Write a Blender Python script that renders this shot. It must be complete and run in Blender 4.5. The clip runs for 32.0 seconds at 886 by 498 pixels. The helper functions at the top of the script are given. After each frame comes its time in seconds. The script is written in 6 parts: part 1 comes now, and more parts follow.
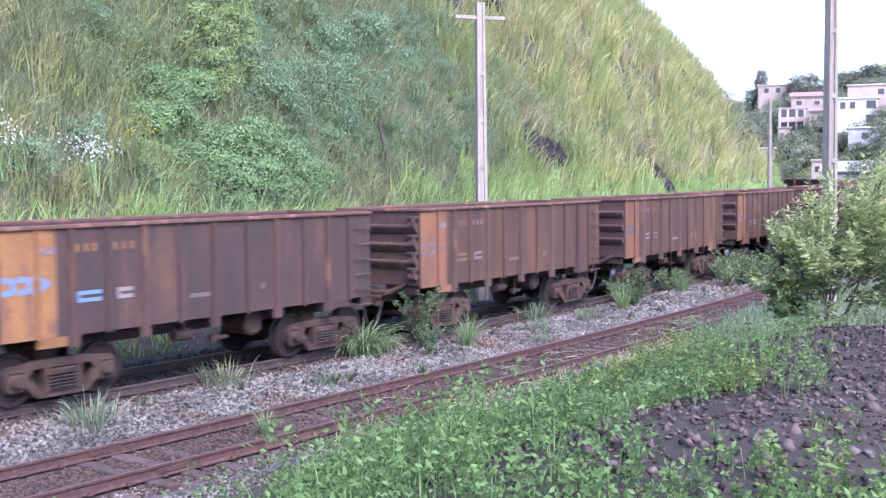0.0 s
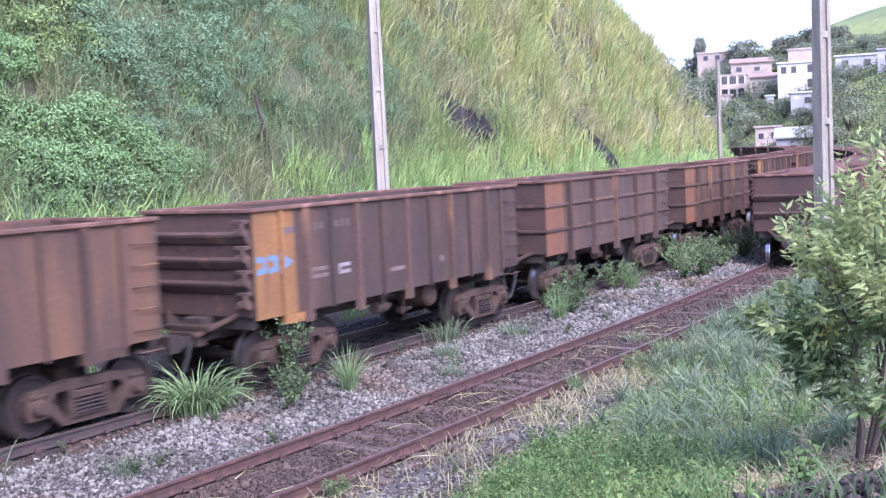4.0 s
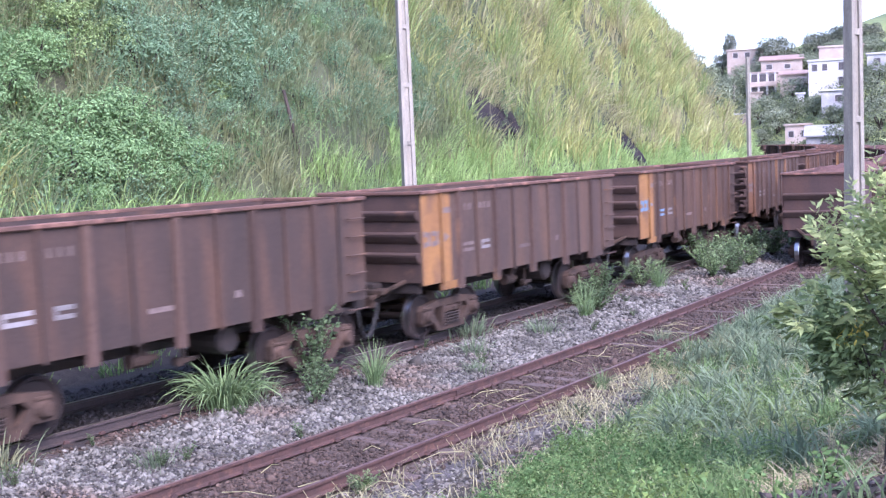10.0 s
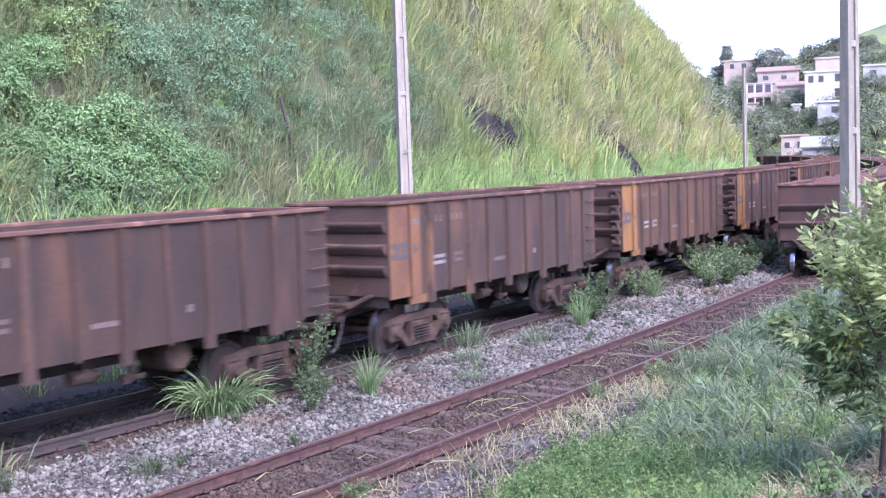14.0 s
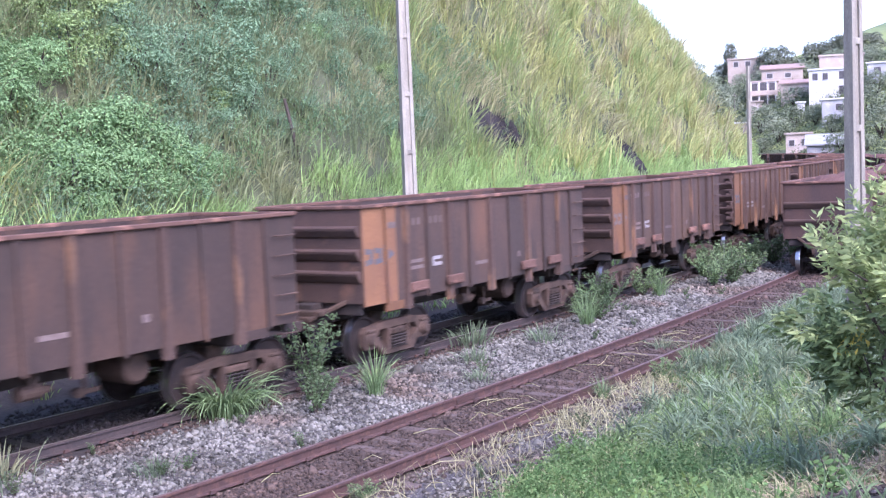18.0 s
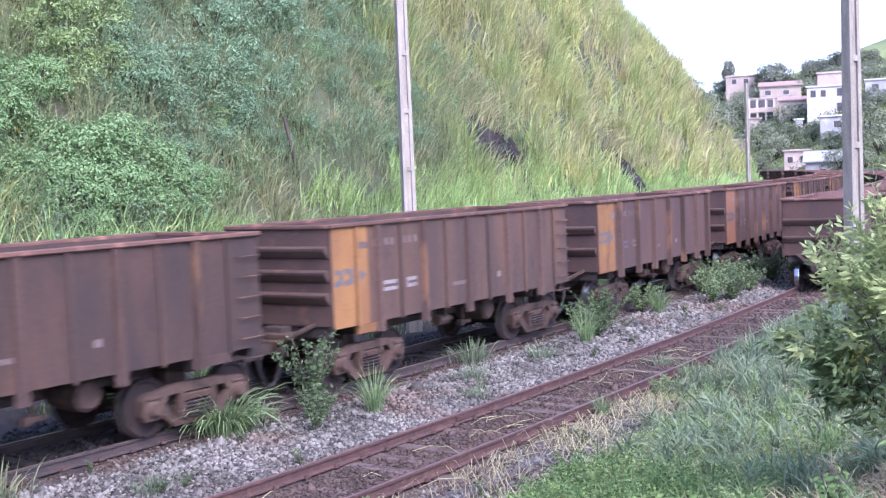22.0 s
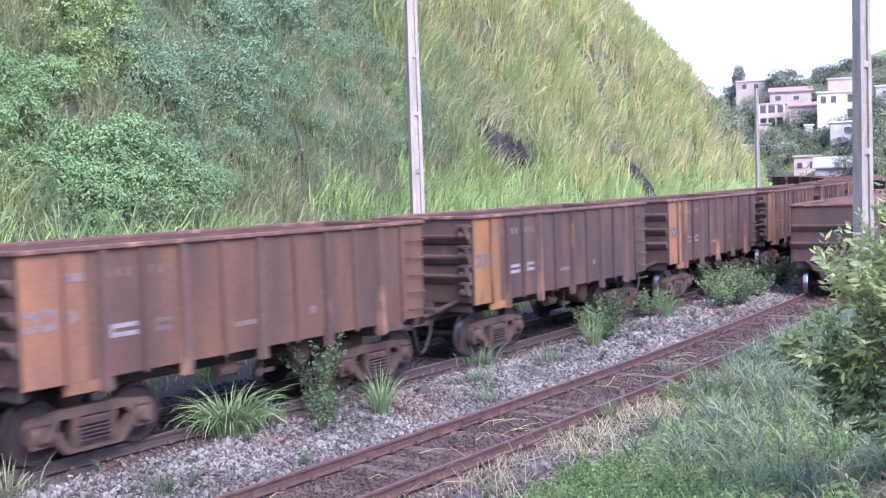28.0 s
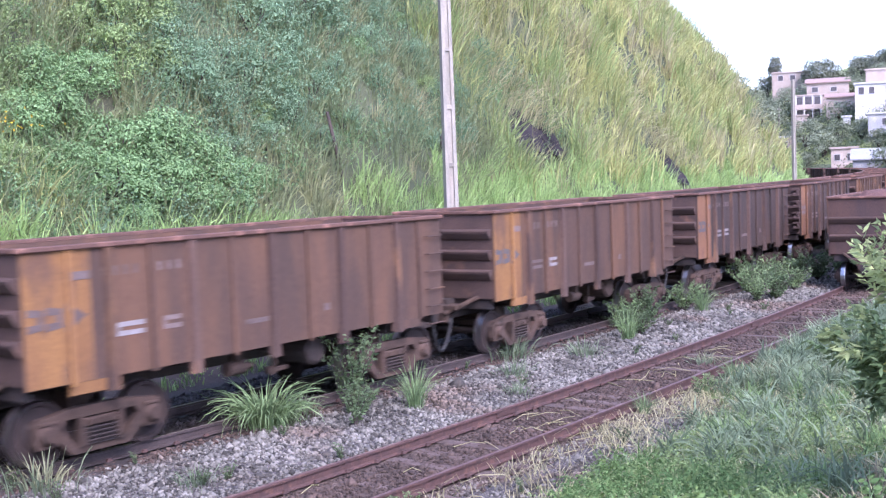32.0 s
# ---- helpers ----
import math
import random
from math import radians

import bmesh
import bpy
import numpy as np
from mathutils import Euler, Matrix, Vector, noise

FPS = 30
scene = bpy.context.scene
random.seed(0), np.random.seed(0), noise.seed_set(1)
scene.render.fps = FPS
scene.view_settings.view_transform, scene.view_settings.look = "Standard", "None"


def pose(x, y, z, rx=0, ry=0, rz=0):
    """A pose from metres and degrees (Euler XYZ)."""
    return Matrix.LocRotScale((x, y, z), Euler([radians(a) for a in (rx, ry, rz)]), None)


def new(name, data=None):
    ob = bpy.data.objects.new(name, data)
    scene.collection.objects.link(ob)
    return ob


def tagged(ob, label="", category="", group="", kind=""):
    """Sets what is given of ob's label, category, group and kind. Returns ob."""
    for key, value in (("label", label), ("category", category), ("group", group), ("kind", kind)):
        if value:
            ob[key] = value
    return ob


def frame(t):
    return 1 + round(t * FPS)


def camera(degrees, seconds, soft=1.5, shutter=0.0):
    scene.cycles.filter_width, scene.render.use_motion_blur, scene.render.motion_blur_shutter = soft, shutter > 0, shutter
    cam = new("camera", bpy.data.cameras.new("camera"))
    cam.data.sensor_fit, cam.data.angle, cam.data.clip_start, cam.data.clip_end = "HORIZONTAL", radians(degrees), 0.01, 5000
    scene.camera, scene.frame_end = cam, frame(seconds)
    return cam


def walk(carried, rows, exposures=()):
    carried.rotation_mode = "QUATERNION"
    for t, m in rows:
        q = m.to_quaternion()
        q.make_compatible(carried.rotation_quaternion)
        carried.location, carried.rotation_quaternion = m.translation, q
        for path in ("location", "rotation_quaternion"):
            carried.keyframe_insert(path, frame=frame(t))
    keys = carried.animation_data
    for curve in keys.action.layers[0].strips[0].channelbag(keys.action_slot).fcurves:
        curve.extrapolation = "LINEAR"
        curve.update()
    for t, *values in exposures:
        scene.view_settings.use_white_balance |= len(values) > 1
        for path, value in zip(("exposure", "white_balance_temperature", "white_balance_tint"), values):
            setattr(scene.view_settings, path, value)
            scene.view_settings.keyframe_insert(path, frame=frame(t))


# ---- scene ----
# ---------------------------------------------------------------- camera
cam = camera(42.3, 32.0, soft=1.3, shutter=0.3)
walk(cam, [
    (0.0, pose(-6.52, -3.51, 3.85, 86.40, 0.60, -50.61)),
    (0.5, pose(-6.62, -3.42, 3.87, 86.28, 0.62, -51.85)),
    (1.0, pose(-5.01, -2.45, 3.93, 85.53, 1.25, -52.20)),
    (1.5, pose(-0.60, -0.30, 3.92, 83.68, 3.06, -51.04)),
    (2.0, pose(0.00, 0.00, 3.86, 85.01, 2.76, -53.65)),
    (2.5, pose(0.00, 0.00, 3.86, 85.87, 2.61, -54.54)),
    (3.0, pose(0.00, 0.00, 3.86, 85.99, 2.54, -54.63)),
    (3.5, pose(0.00, 0.00, 3.86, 85.67, 2.50, -54.20)),
    (4.0, pose(0.00, 0.00, 3.86, 85.30, 2.63, -53.46)),
    (4.5, pose(0.00, 0.00, 3.86, 85.30, 2.83, -53.29)),
    (6.5, pose(0.00, 0.00, 3.86, 85.15, 2.69, -52.76)),
    (7.0, pose(0.00, 0.00, 3.86, 85.15, 2.59, -52.72)),
    (7.5, pose(0.00, 0.00, 3.86, 85.16, 2.53, -53.09)),
    (8.0, pose(0.00, 0.00, 3.86, 85.14, 2.47, -53.10)),
    (8.5, pose(0.00, 0.00, 3.86, 85.14, 2.45, -53.09)),
    (9.0, pose(0.00, 0.00, 3.86, 85.15, 2.41, -53.09)),
    (9.5, pose(0.00, 0.00, 3.86, 85.16, 2.38, -52.94)),
    (10.0, pose(0.00, 0.00, 3.86, 85.18, 2.33, -52.09)),
    (10.5, pose(0.00, 0.00, 3.86, 85.19, 2.19, -50.95)),
    (11.0, pose(0.00, 0.00, 3.86, 85.21, 2.19, -50.05)),
    (11.5, pose(0.00, 0.00, 3.86, 85.20, 2.15, -49.87)),
    (12.0, pose(0.00, 0.00, 3.86, 85.22, 2.10, -49.72)),
    (12.5, pose(0.00, 0.00, 3.86, 85.40, 2.05, -51.55)),
    (13.0, pose(0.00, 0.00, 3.86, 85.55, 2.06, -52.25)),
    (13.5, pose(0.00, 0.00, 3.86, 85.58, 1.99, -52.26)),
    (14.0, pose(0.00, 0.00, 3.86, 85.60, 1.94, -52.26)),
    (14.5, pose(0.00, 0.00, 3.86, 85.62, 2.02, -52.27)),
    (16.5, pose(0.00, 0.00, 3.86, 85.62, 2.30, -52.08)),
    (17.0, pose(0.00, 0.00, 3.86, 85.62, 2.35, -52.05)),
    (17.5, pose(0.00, 0.00, 3.86, 85.63, 2.34, -52.04)),
    (18.0, pose(0.00, 0.00, 3.86, 85.62, 2.33, -52.05)),
    (18.5, pose(0.00, 0.00, 3.86, 85.61, 2.33, -52.03)),
    (19.0, pose(0.00, 0.00, 3.86, 85.61, 2.64, -52.11)),
    (19.5, pose(0.00, 0.00, 3.86, 85.96, 2.61, -52.10)),
    (20.0, pose(0.00, 0.00, 3.86, 86.24, 2.57, -52.11)),
    (20.5, pose(0.00, 0.00, 3.86, 86.36, 2.54, -52.10)),
    (21.0, pose(0.00, 0.00, 3.86, 86.37, 2.42, -52.11)),
    (21.5, pose(0.00, 0.00, 3.86, 86.46, 2.42, -52.12)),
    (22.0, pose(0.00, 0.00, 3.86, 86.46, 2.35, -52.10)),
    (22.5, pose(0.00, 0.00, 3.86, 86.46, 2.32, -52.11)),
    (23.0, pose(0.00, 0.00, 3.86, 86.54, 2.29, -52.11)),
    (23.5, pose(0.00, 0.00, 3.86, 86.57, 2.25, -52.10)),
    (24.0, pose(0.00, 0.00, 3.86, 86.57, 2.20, -52.11)),
    (24.5, pose(0.00, 0.00, 3.86, 86.57, 2.13, -52.12)),
    (25.0, pose(0.00, 0.00, 3.86, 86.57, 2.08, -52.11)),
    (25.5, pose(0.00, 0.00, 3.86, 86.57, 2.05, -52.12)),
    (27.5, pose(0.00, 0.00, 3.86, 86.61, 1.86, -51.77)),
    (28.0, pose(0.00, 0.00, 3.86, 86.61, 1.85, -51.66)),
    (28.5, pose(0.00, 0.00, 3.86, 86.61, 1.85, -51.62)),
    (29.0, pose(0.00, 0.00, 3.86, 86.63, 1.86, -51.58)),
    (29.5, pose(0.00, 0.00, 3.86, 86.64, 1.90, -51.31)),
    (30.0, pose(0.00, 0.00, 3.86, 86.63, 1.84, -51.10)),
    (30.5, pose(0.00, 0.00, 3.86, 86.40, 2.05, -50.42)),
    (31.0, pose(0.00, 0.00, 3.86, 86.38, 2.19, -50.19)),
    (31.5, pose(0.00, 0.00, 3.86, 86.33, 2.13, -50.06)),
    (32.0, pose(0.00, 0.00, 3.86, 86.35, 2.09, -49.98)),
], exposures=[(0.0, 2.07, 5650, 34), (32.0, 2.07, 5650, 34)])

# ---------------------------------------------------------------- the plan
# Both tracks are arcs about one centre; s runs along the moving train's near rail,
# w is the offset from that rail towards the camera (negative: towards the hill).
CY, RM = 278.80, 264.27
GAUGE = 1.66
NEAR_TRACK_W, NEAR_TRACK_Z = 3.05, -0.19
PITCH, BODY_L = 11.097, 9.31


def at(s, w, z=0.0):
    a, r = s / RM, RM + w
    return Vector((r * math.sin(a), CY - r * math.cos(a), z))


def heading(s):
    return math.degrees(s / RM)


def stand(s, w, z=0.0, turn=0.0):
    p = at(s, w, z)
    return pose(p.x, p.y, p.z, 0, 0, heading(s) + turn)


# ---------------------------------------------------------------- world and sun
SUN_AZ, SUN_EL = 204.0, 46.0   # degrees right of +y, degrees up
world = bpy.data.worlds.new("evening_sky")
scene.world = world
world.use_nodes = True
_n, _l = world.node_tree.nodes, world.node_tree.links
_n.clear()
_sky = _n.new("ShaderNodeTexSky")
_sky.sky_type, _sky.sun_disc = "NISHITA", False
_sky.sun_elevation, _sky.sun_rotation = radians(SUN_EL), radians(SUN_AZ)
_sky.air_density, _sky.dust_density, _sky.ozone_density, _sky.altitude = 1.0, 2.5, 1.5, 600
_bg, _out = _n.new("ShaderNodeBackground"), _n.new("ShaderNodeOutputWorld")
_bg.inputs[1].default_value = 0.15
_l.new(_sky.outputs[0], _bg.inputs[0])
_l.new(_bg.outputs[0], _out.inputs[0])

sun = new("sun", bpy.data.lights.new("sun", "SUN"))
sun.data.energy, sun.data.angle, sun.data.color = 1.35, radians(32), (1.0, 0.965, 0.90)
_d = Vector((math.sin(radians(SUN_AZ)) * math.cos(radians(SUN_EL)), math.cos(radians(SUN_AZ)) * math.cos(radians(SUN_EL)), math.sin(radians(SUN_EL))))
sun.rotation_euler = _d.to_track_quat("Z", "Y").to_euler()


# ---------------------------------------------------------------- materials
def surface(name, c1, c2, scale=4.0, rough=0.85, bump=0.3, metal=0.0, c3=None, scale3=1.0, cut=0.55, stretch=(1, 1, 1), vary=0.15, grain=40.0, island=0.0, spec=0.3, translucent=0.0, soft=0.12):
    """A two-tone surface: broad blotches, patches of a third colour, fine grain and relief."""
    m = bpy.data.materials.new(name)
    m.use_nodes = True
    n, l = m.node_tree.nodes, m.node_tree.links
    bsdf = n["Principled BSDF"]
    geo = n.new("ShaderNodeTexCoord")
    mp = n.new("ShaderNodeMapping")
    mp.inputs["Scale"].default_value = stretch
    own, far = n.new("ShaderNodeObjectInfo"), n.new("ShaderNodeVectorMath")
    far.operation = "MULTIPLY_ADD"
    far.inputs[1].default_value = (61.0, 47.0, 83.0)
    l.new(own.outputs["Random"], far.inputs[0])
    l.new(geo.outputs["Object"], far.inputs[2])
    l.new(far.outputs[0], mp.inputs[0])
    def noise_node(sc, detail=5.0):
        t = n.new("ShaderNodeTexNoise")
        t.inputs["Scale"].default_value, t.inputs["Detail"].default_value = sc, detail
        l.new(mp.outputs[0], t.inputs["Vector"])
        return t
    def mix(fac, a, b, mode="MIX"):
        x = n.new("ShaderNodeMix")
        x.data_type, x.blend_type = "RGBA", mode
        for sock, v in ((x.inputs[0], fac), (x.inputs[6], a), (x.inputs[7], b)):
            if hasattr(v, "links"):
                l.new(v, sock)
            elif isinstance(v, float):
                sock.default_value = v
            else:
                sock.default_value = (*v, 1)
        return x.outputs[2]
    def ramp(src, lo, hi):
        r = n.new("ShaderNodeMapRange")
        r.inputs[1].default_value, r.inputs[2].default_value = lo, hi
        l.new(src, r.inputs[0])
        return r.outputs[0]
    a = noise_node(scale)
    col = mix(ramp(a.outputs[0], 0.35, 0.65), c1, c2)
    if c3:
        b = noise_node(scale3)
        col = mix(ramp(b.outputs[0], cut, cut + soft), col, c3)
    g = noise_node(grain, 3.0)
    gr = n.new("ShaderNodeMapRange")
    gr.inputs[1].default_value, gr.inputs[2].default_value, gr.inputs[3].default_value, gr.inputs[4].default_value = 0.3, 0.7, 0.78, 1.18
    l.new(g.outputs[0], gr.inputs[0])
    hsv = n.new("ShaderNodeHueSaturation")
    l.new(col, hsv.inputs["Color"])
    l.new(gr.outputs[0], hsv.inputs["Value"])
    col = hsv.outputs[0]
    for src, amount in (("object", vary), ("island", island)):
        if amount:
            if src == "object":
                o = n.new("ShaderNodeObjectInfo").outputs["Random"]
            else:
                o = n.new("ShaderNodeNewGeometry").outputs["Random Per Island"]
            r = n.new("ShaderNodeMapRange")
            r.inputs[3].default_value, r.inputs[4].default_value = 1 - amount, 1 + amount
            l.new(o, r.inputs[0])
            h = n.new("ShaderNodeHueSaturation")
            l.new(col, h.inputs["Color"])
            l.new(r.outputs[0], h.inputs["Value"])
            col = h.outputs[0]
    l.new(col, bsdf.inputs["Base Color"])
    bsdf.inputs["Roughness"].default_value, bsdf.inputs["Metallic"].default_value = rough, metal
    bsdf.inputs["Specular IOR Level"].default_value = spec
    if bump:
        bp = n.new("ShaderNodeBump")
        bp.inputs["Strength"].default_value, bp.inputs["Distance"].default_value = bump, 0.02
        l.new(g.outputs[0], bp.inputs["Height"])
        l.new(bp.outputs[0], bsdf.inputs["Normal"])
    if translucent:
        tr, ms = n.new("ShaderNodeBsdfTranslucent"), n.new("ShaderNodeMixShader")
        l.new(col, tr.inputs[0])
        ms.inputs[0].default_value = translucent
        l.new(bsdf.outputs[0], ms.inputs[1])
        l.new(tr.outputs[0], ms.inputs[2])
        l.new(ms.outputs[0], n["Material Output"].inputs[0])
    return m


MAT = dict(
    brown=surface("brown_wagon_steel", (0.0613, 0.0390, 0.0315), (0.0420, 0.0302, 0.0265), 1.1, 0.8, 0.25, c3=(0.1138, 0.0592, 0.0377), scale3=0.9, cut=0.50, soft=0.3, stretch=(1.5, 1.5, 0.4), vary=0.16),
    rustbrown=surface("rusty_wagon_steel", (0.0858, 0.0492, 0.0347), (0.0596, 0.0382, 0.0297), 1.0, 0.8, 0.25, c3=(0.1391, 0.0713, 0.0396), scale3=0.8, cut=0.47, soft=0.3, stretch=(1.6, 1.6, 0.3), vary=0.12),
    palebrown=surface("dusty_brown_wagon_steel", (0.0771, 0.0492, 0.0395), (0.0544, 0.0373, 0.0321), 1.2, 0.8, 0.25, c3=(0.1098, 0.0630, 0.0407), scale3=0.8, cut=0.47, soft=0.3, stretch=(1.6, 1.6, 0.3), vary=0.12),
    redbrown=surface("red_brown_wagon_steel", (0.0784, 0.0470, 0.0407), (0.0588, 0.0400, 0.0375), 1.0, 0.8, 0.25, c3=(0.0960, 0.0530, 0.0396), scale3=1.2, cut=0.46, soft=0.3, stretch=(1.4, 1.4, 0.35), vary=0.1),
    rib=surface("rusty_rib_steel", (0.0823, 0.0503, 0.0385), (0.0609, 0.0378, 0.0307), 1.2, 0.8, 0.25, c3=(0.1726, 0.0923, 0.0511), scale3=1.6, cut=0.56, stretch=(1, 1, 0.4), vary=0.28),
    rim=surface("scuffed_rim_steel", (0.1242, 0.0655, 0.0487), (0.0942, 0.0517, 0.0400), 2.5, 0.75, 0.3, c3=(0.2397, 0.1228, 0.0886), scale3=3.0, vary=0.12),
    dark=surface("grimy_end_steel", (0.0871, 0.0527, 0.0424), (0.0623, 0.0403, 0.0342), 1.5, 0.85, 0.3, c3=(0.1468, 0.0789, 0.0530), scale3=1.5, cut=0.6, vary=0.15),
    under=surface("black_underframe_grime", (0.0525, 0.0390, 0.0345), (0.0330, 0.0270, 0.0255), 3, 0.9, 0.4, vary=0.2),
    bogie=surface("dusty_cast_steel", (0.0744, 0.0465, 0.0343), (0.0483, 0.0316, 0.0240), 4, 0.9, 0.4, c3=(0.0310, 0.0209, 0.0160), scale3=3.0, cut=0.55, vary=0.25),
    wheel=surface("wheel_steel", (0.0295, 0.0195, 0.0172), (0.0199, 0.0143, 0.0128), 5, 0.8, 0.3, vary=0.2),
    tread=surface("polished_tread_steel", (0.5, 0.5, 0.5), (0.4, 0.4, 0.4), 5, 0.3, 0.05, metal=1.0, vary=0.05),
    yellow=surface("yellow_paint", (0.2510, 0.1255, 0.0445), (0.1903, 0.0931, 0.0389), 1.5, 0.7, 0.2, c3=(0.1295, 0.0688, 0.0405), scale3=1.8, cut=0.54, stretch=(1.2, 1.2, 0.5), vary=0.18),
    orange=surface("faded_orange_paint", (0.1925, 0.0924, 0.0445), (0.1412, 0.0711, 0.0402), 1.5, 0.75, 0.2, c3=(0.1283, 0.0642, 0.0428), scale3=1.6, cut=0.54, stretch=(1.2, 1.2, 0.5), vary=0.2),
    redorange=surface("red_orange_paint", (0.1978, 0.0874, 0.0460), (0.1518, 0.0718, 0.0414), 1.5, 0.75, 0.2, c3=(0.1564, 0.0690, 0.0460), scale3=1.6, cut=0.6, stretch=(1.2, 1.2, 0.5), vary=0.12),
    blue=surface("faded_blue_paint", (0.11, 0.21, 0.33), (0.14, 0.19, 0.26), 6, 0.7, 0.1, vary=0.2),
    greyblue=surface("worn_grey_blue_paint", (0.07, 0.075, 0.09), (0.10, 0.082, 0.072), 6, 0.7, 0.1, vary=0.2),
    white=surface("dirty_white_paint", (0.26, 0.24, 0.24), (0.18, 0.16, 0.155), 8, 0.7, 0.1, vary=0.25),
    dim=surface("faded_lettering_paint", (0.15, 0.115, 0.105), (0.11, 0.078, 0.07), 8, 0.7, 0.1, vary=0.3),
    hose=surface("black_rubber", (0.03, 0.028, 0.028), (0.02, 0.02, 0.02), 8, 0.6, 0.1),
    ore=surface("iron_ore_heap", (0.12, 0.06, 0.048), (0.09, 0.048, 0.04), 3, 0.95, 0.8, c3=(0.15, 0.085, 0.065), scale3=8, grain=60),
    darkrail=surface("dark_rail_steel", (0.062, 0.045, 0.041), (0.045, 0.035, 0.033), 5, 0.7, 0.3),
    rail=surface("rusty_rail_steel", (0.085, 0.046, 0.039), (0.06, 0.036, 0.032), 5, 0.75, 0.2, c3=(0.11, 0.06, 0.045), scale3=9, cut=0.55),
    railtop=surface("rail_running_face", (0.22, 0.17, 0.16), (0.16, 0.12, 0.11), 7, 0.45, 0.1, metal=0.6),
    rusttop=surface("dull_rail_running_face", (0.16, 0.10, 0.085), (0.115, 0.07, 0.06), 7, 0.55, 0.2, metal=0.3),
    sleeper=surface("weathered_sleeper_wood", (0.1271, 0.0946, 0.0804), (0.0861, 0.0628, 0.0525), 3, 0.95, 0.6, c3=(0.0738, 0.0473, 0.0369), scale3=4, stretch=(1, 0.4, 1), vary=0.25),
    # oily sleepers, made darker still with the wagons' shade in the colour
    shadesleeper=surface("oily_shade_dark_sleeper_wood", (0.0650, 0.0520, 0.0468), (0.0429, 0.0351, 0.0325), 3, 0.9, 0.6, stretch=(1, 0.4, 1), vary=0.25),
    ballast=surface("ballast_bed", (0.075, 0.066, 0.062), (0.05, 0.045, 0.042), 6, 0.95, 0.9, c3=(0.2, 0.18, 0.175), scale3=30, grain=25),
    # oily bed colour that also holds the shade under the train
    shadebed=surface("oily_shade_dark_bed", (0.0480, 0.0400, 0.0368), (0.0320, 0.0272, 0.0256), 6, 0.95, 0.9, grain=25),
    oldballast=surface("rusty_ballast_bed", (0.0765, 0.0522, 0.0394), (0.0553, 0.0396, 0.0312), 6, 0.95, 0.9, c3=(0.1445, 0.1080, 0.0820), scale3=25, grain=25),
    stone=surface("pale_ballast_stone", (0.1554, 0.1469, 0.1245), (0.0735, 0.0683, 0.0576), 0.8, 0.9, 0.3, grain=30, island=0.75, c3=(0.1103, 0.0836, 0.0651), scale3=0.5, cut=0.52),
    ruststone=surface("rusty_ballast_stone", (0.0924, 0.0626, 0.0487), (0.0616, 0.0442, 0.0353), 0.8, 0.9, 0.3, grain=30, island=0.5),
    concrete=surface("weathered_pole_concrete", (0.2886, 0.2632, 0.2195), (0.2165, 0.1974, 0.1646), 3, 0.9, 0.4, c3=(0.2435, 0.2062, 0.1646), scale3=1.3, cut=0.6, stretch=(3, 3, 0.5)),
    soil=surface("hill_soil", (0.075, 0.085, 0.045), (0.05, 0.06, 0.032), 0.35, 0.95, 0.5, c3=(0.085, 0.06, 0.045), scale3=0.25, cut=0.62, grain=6),
)


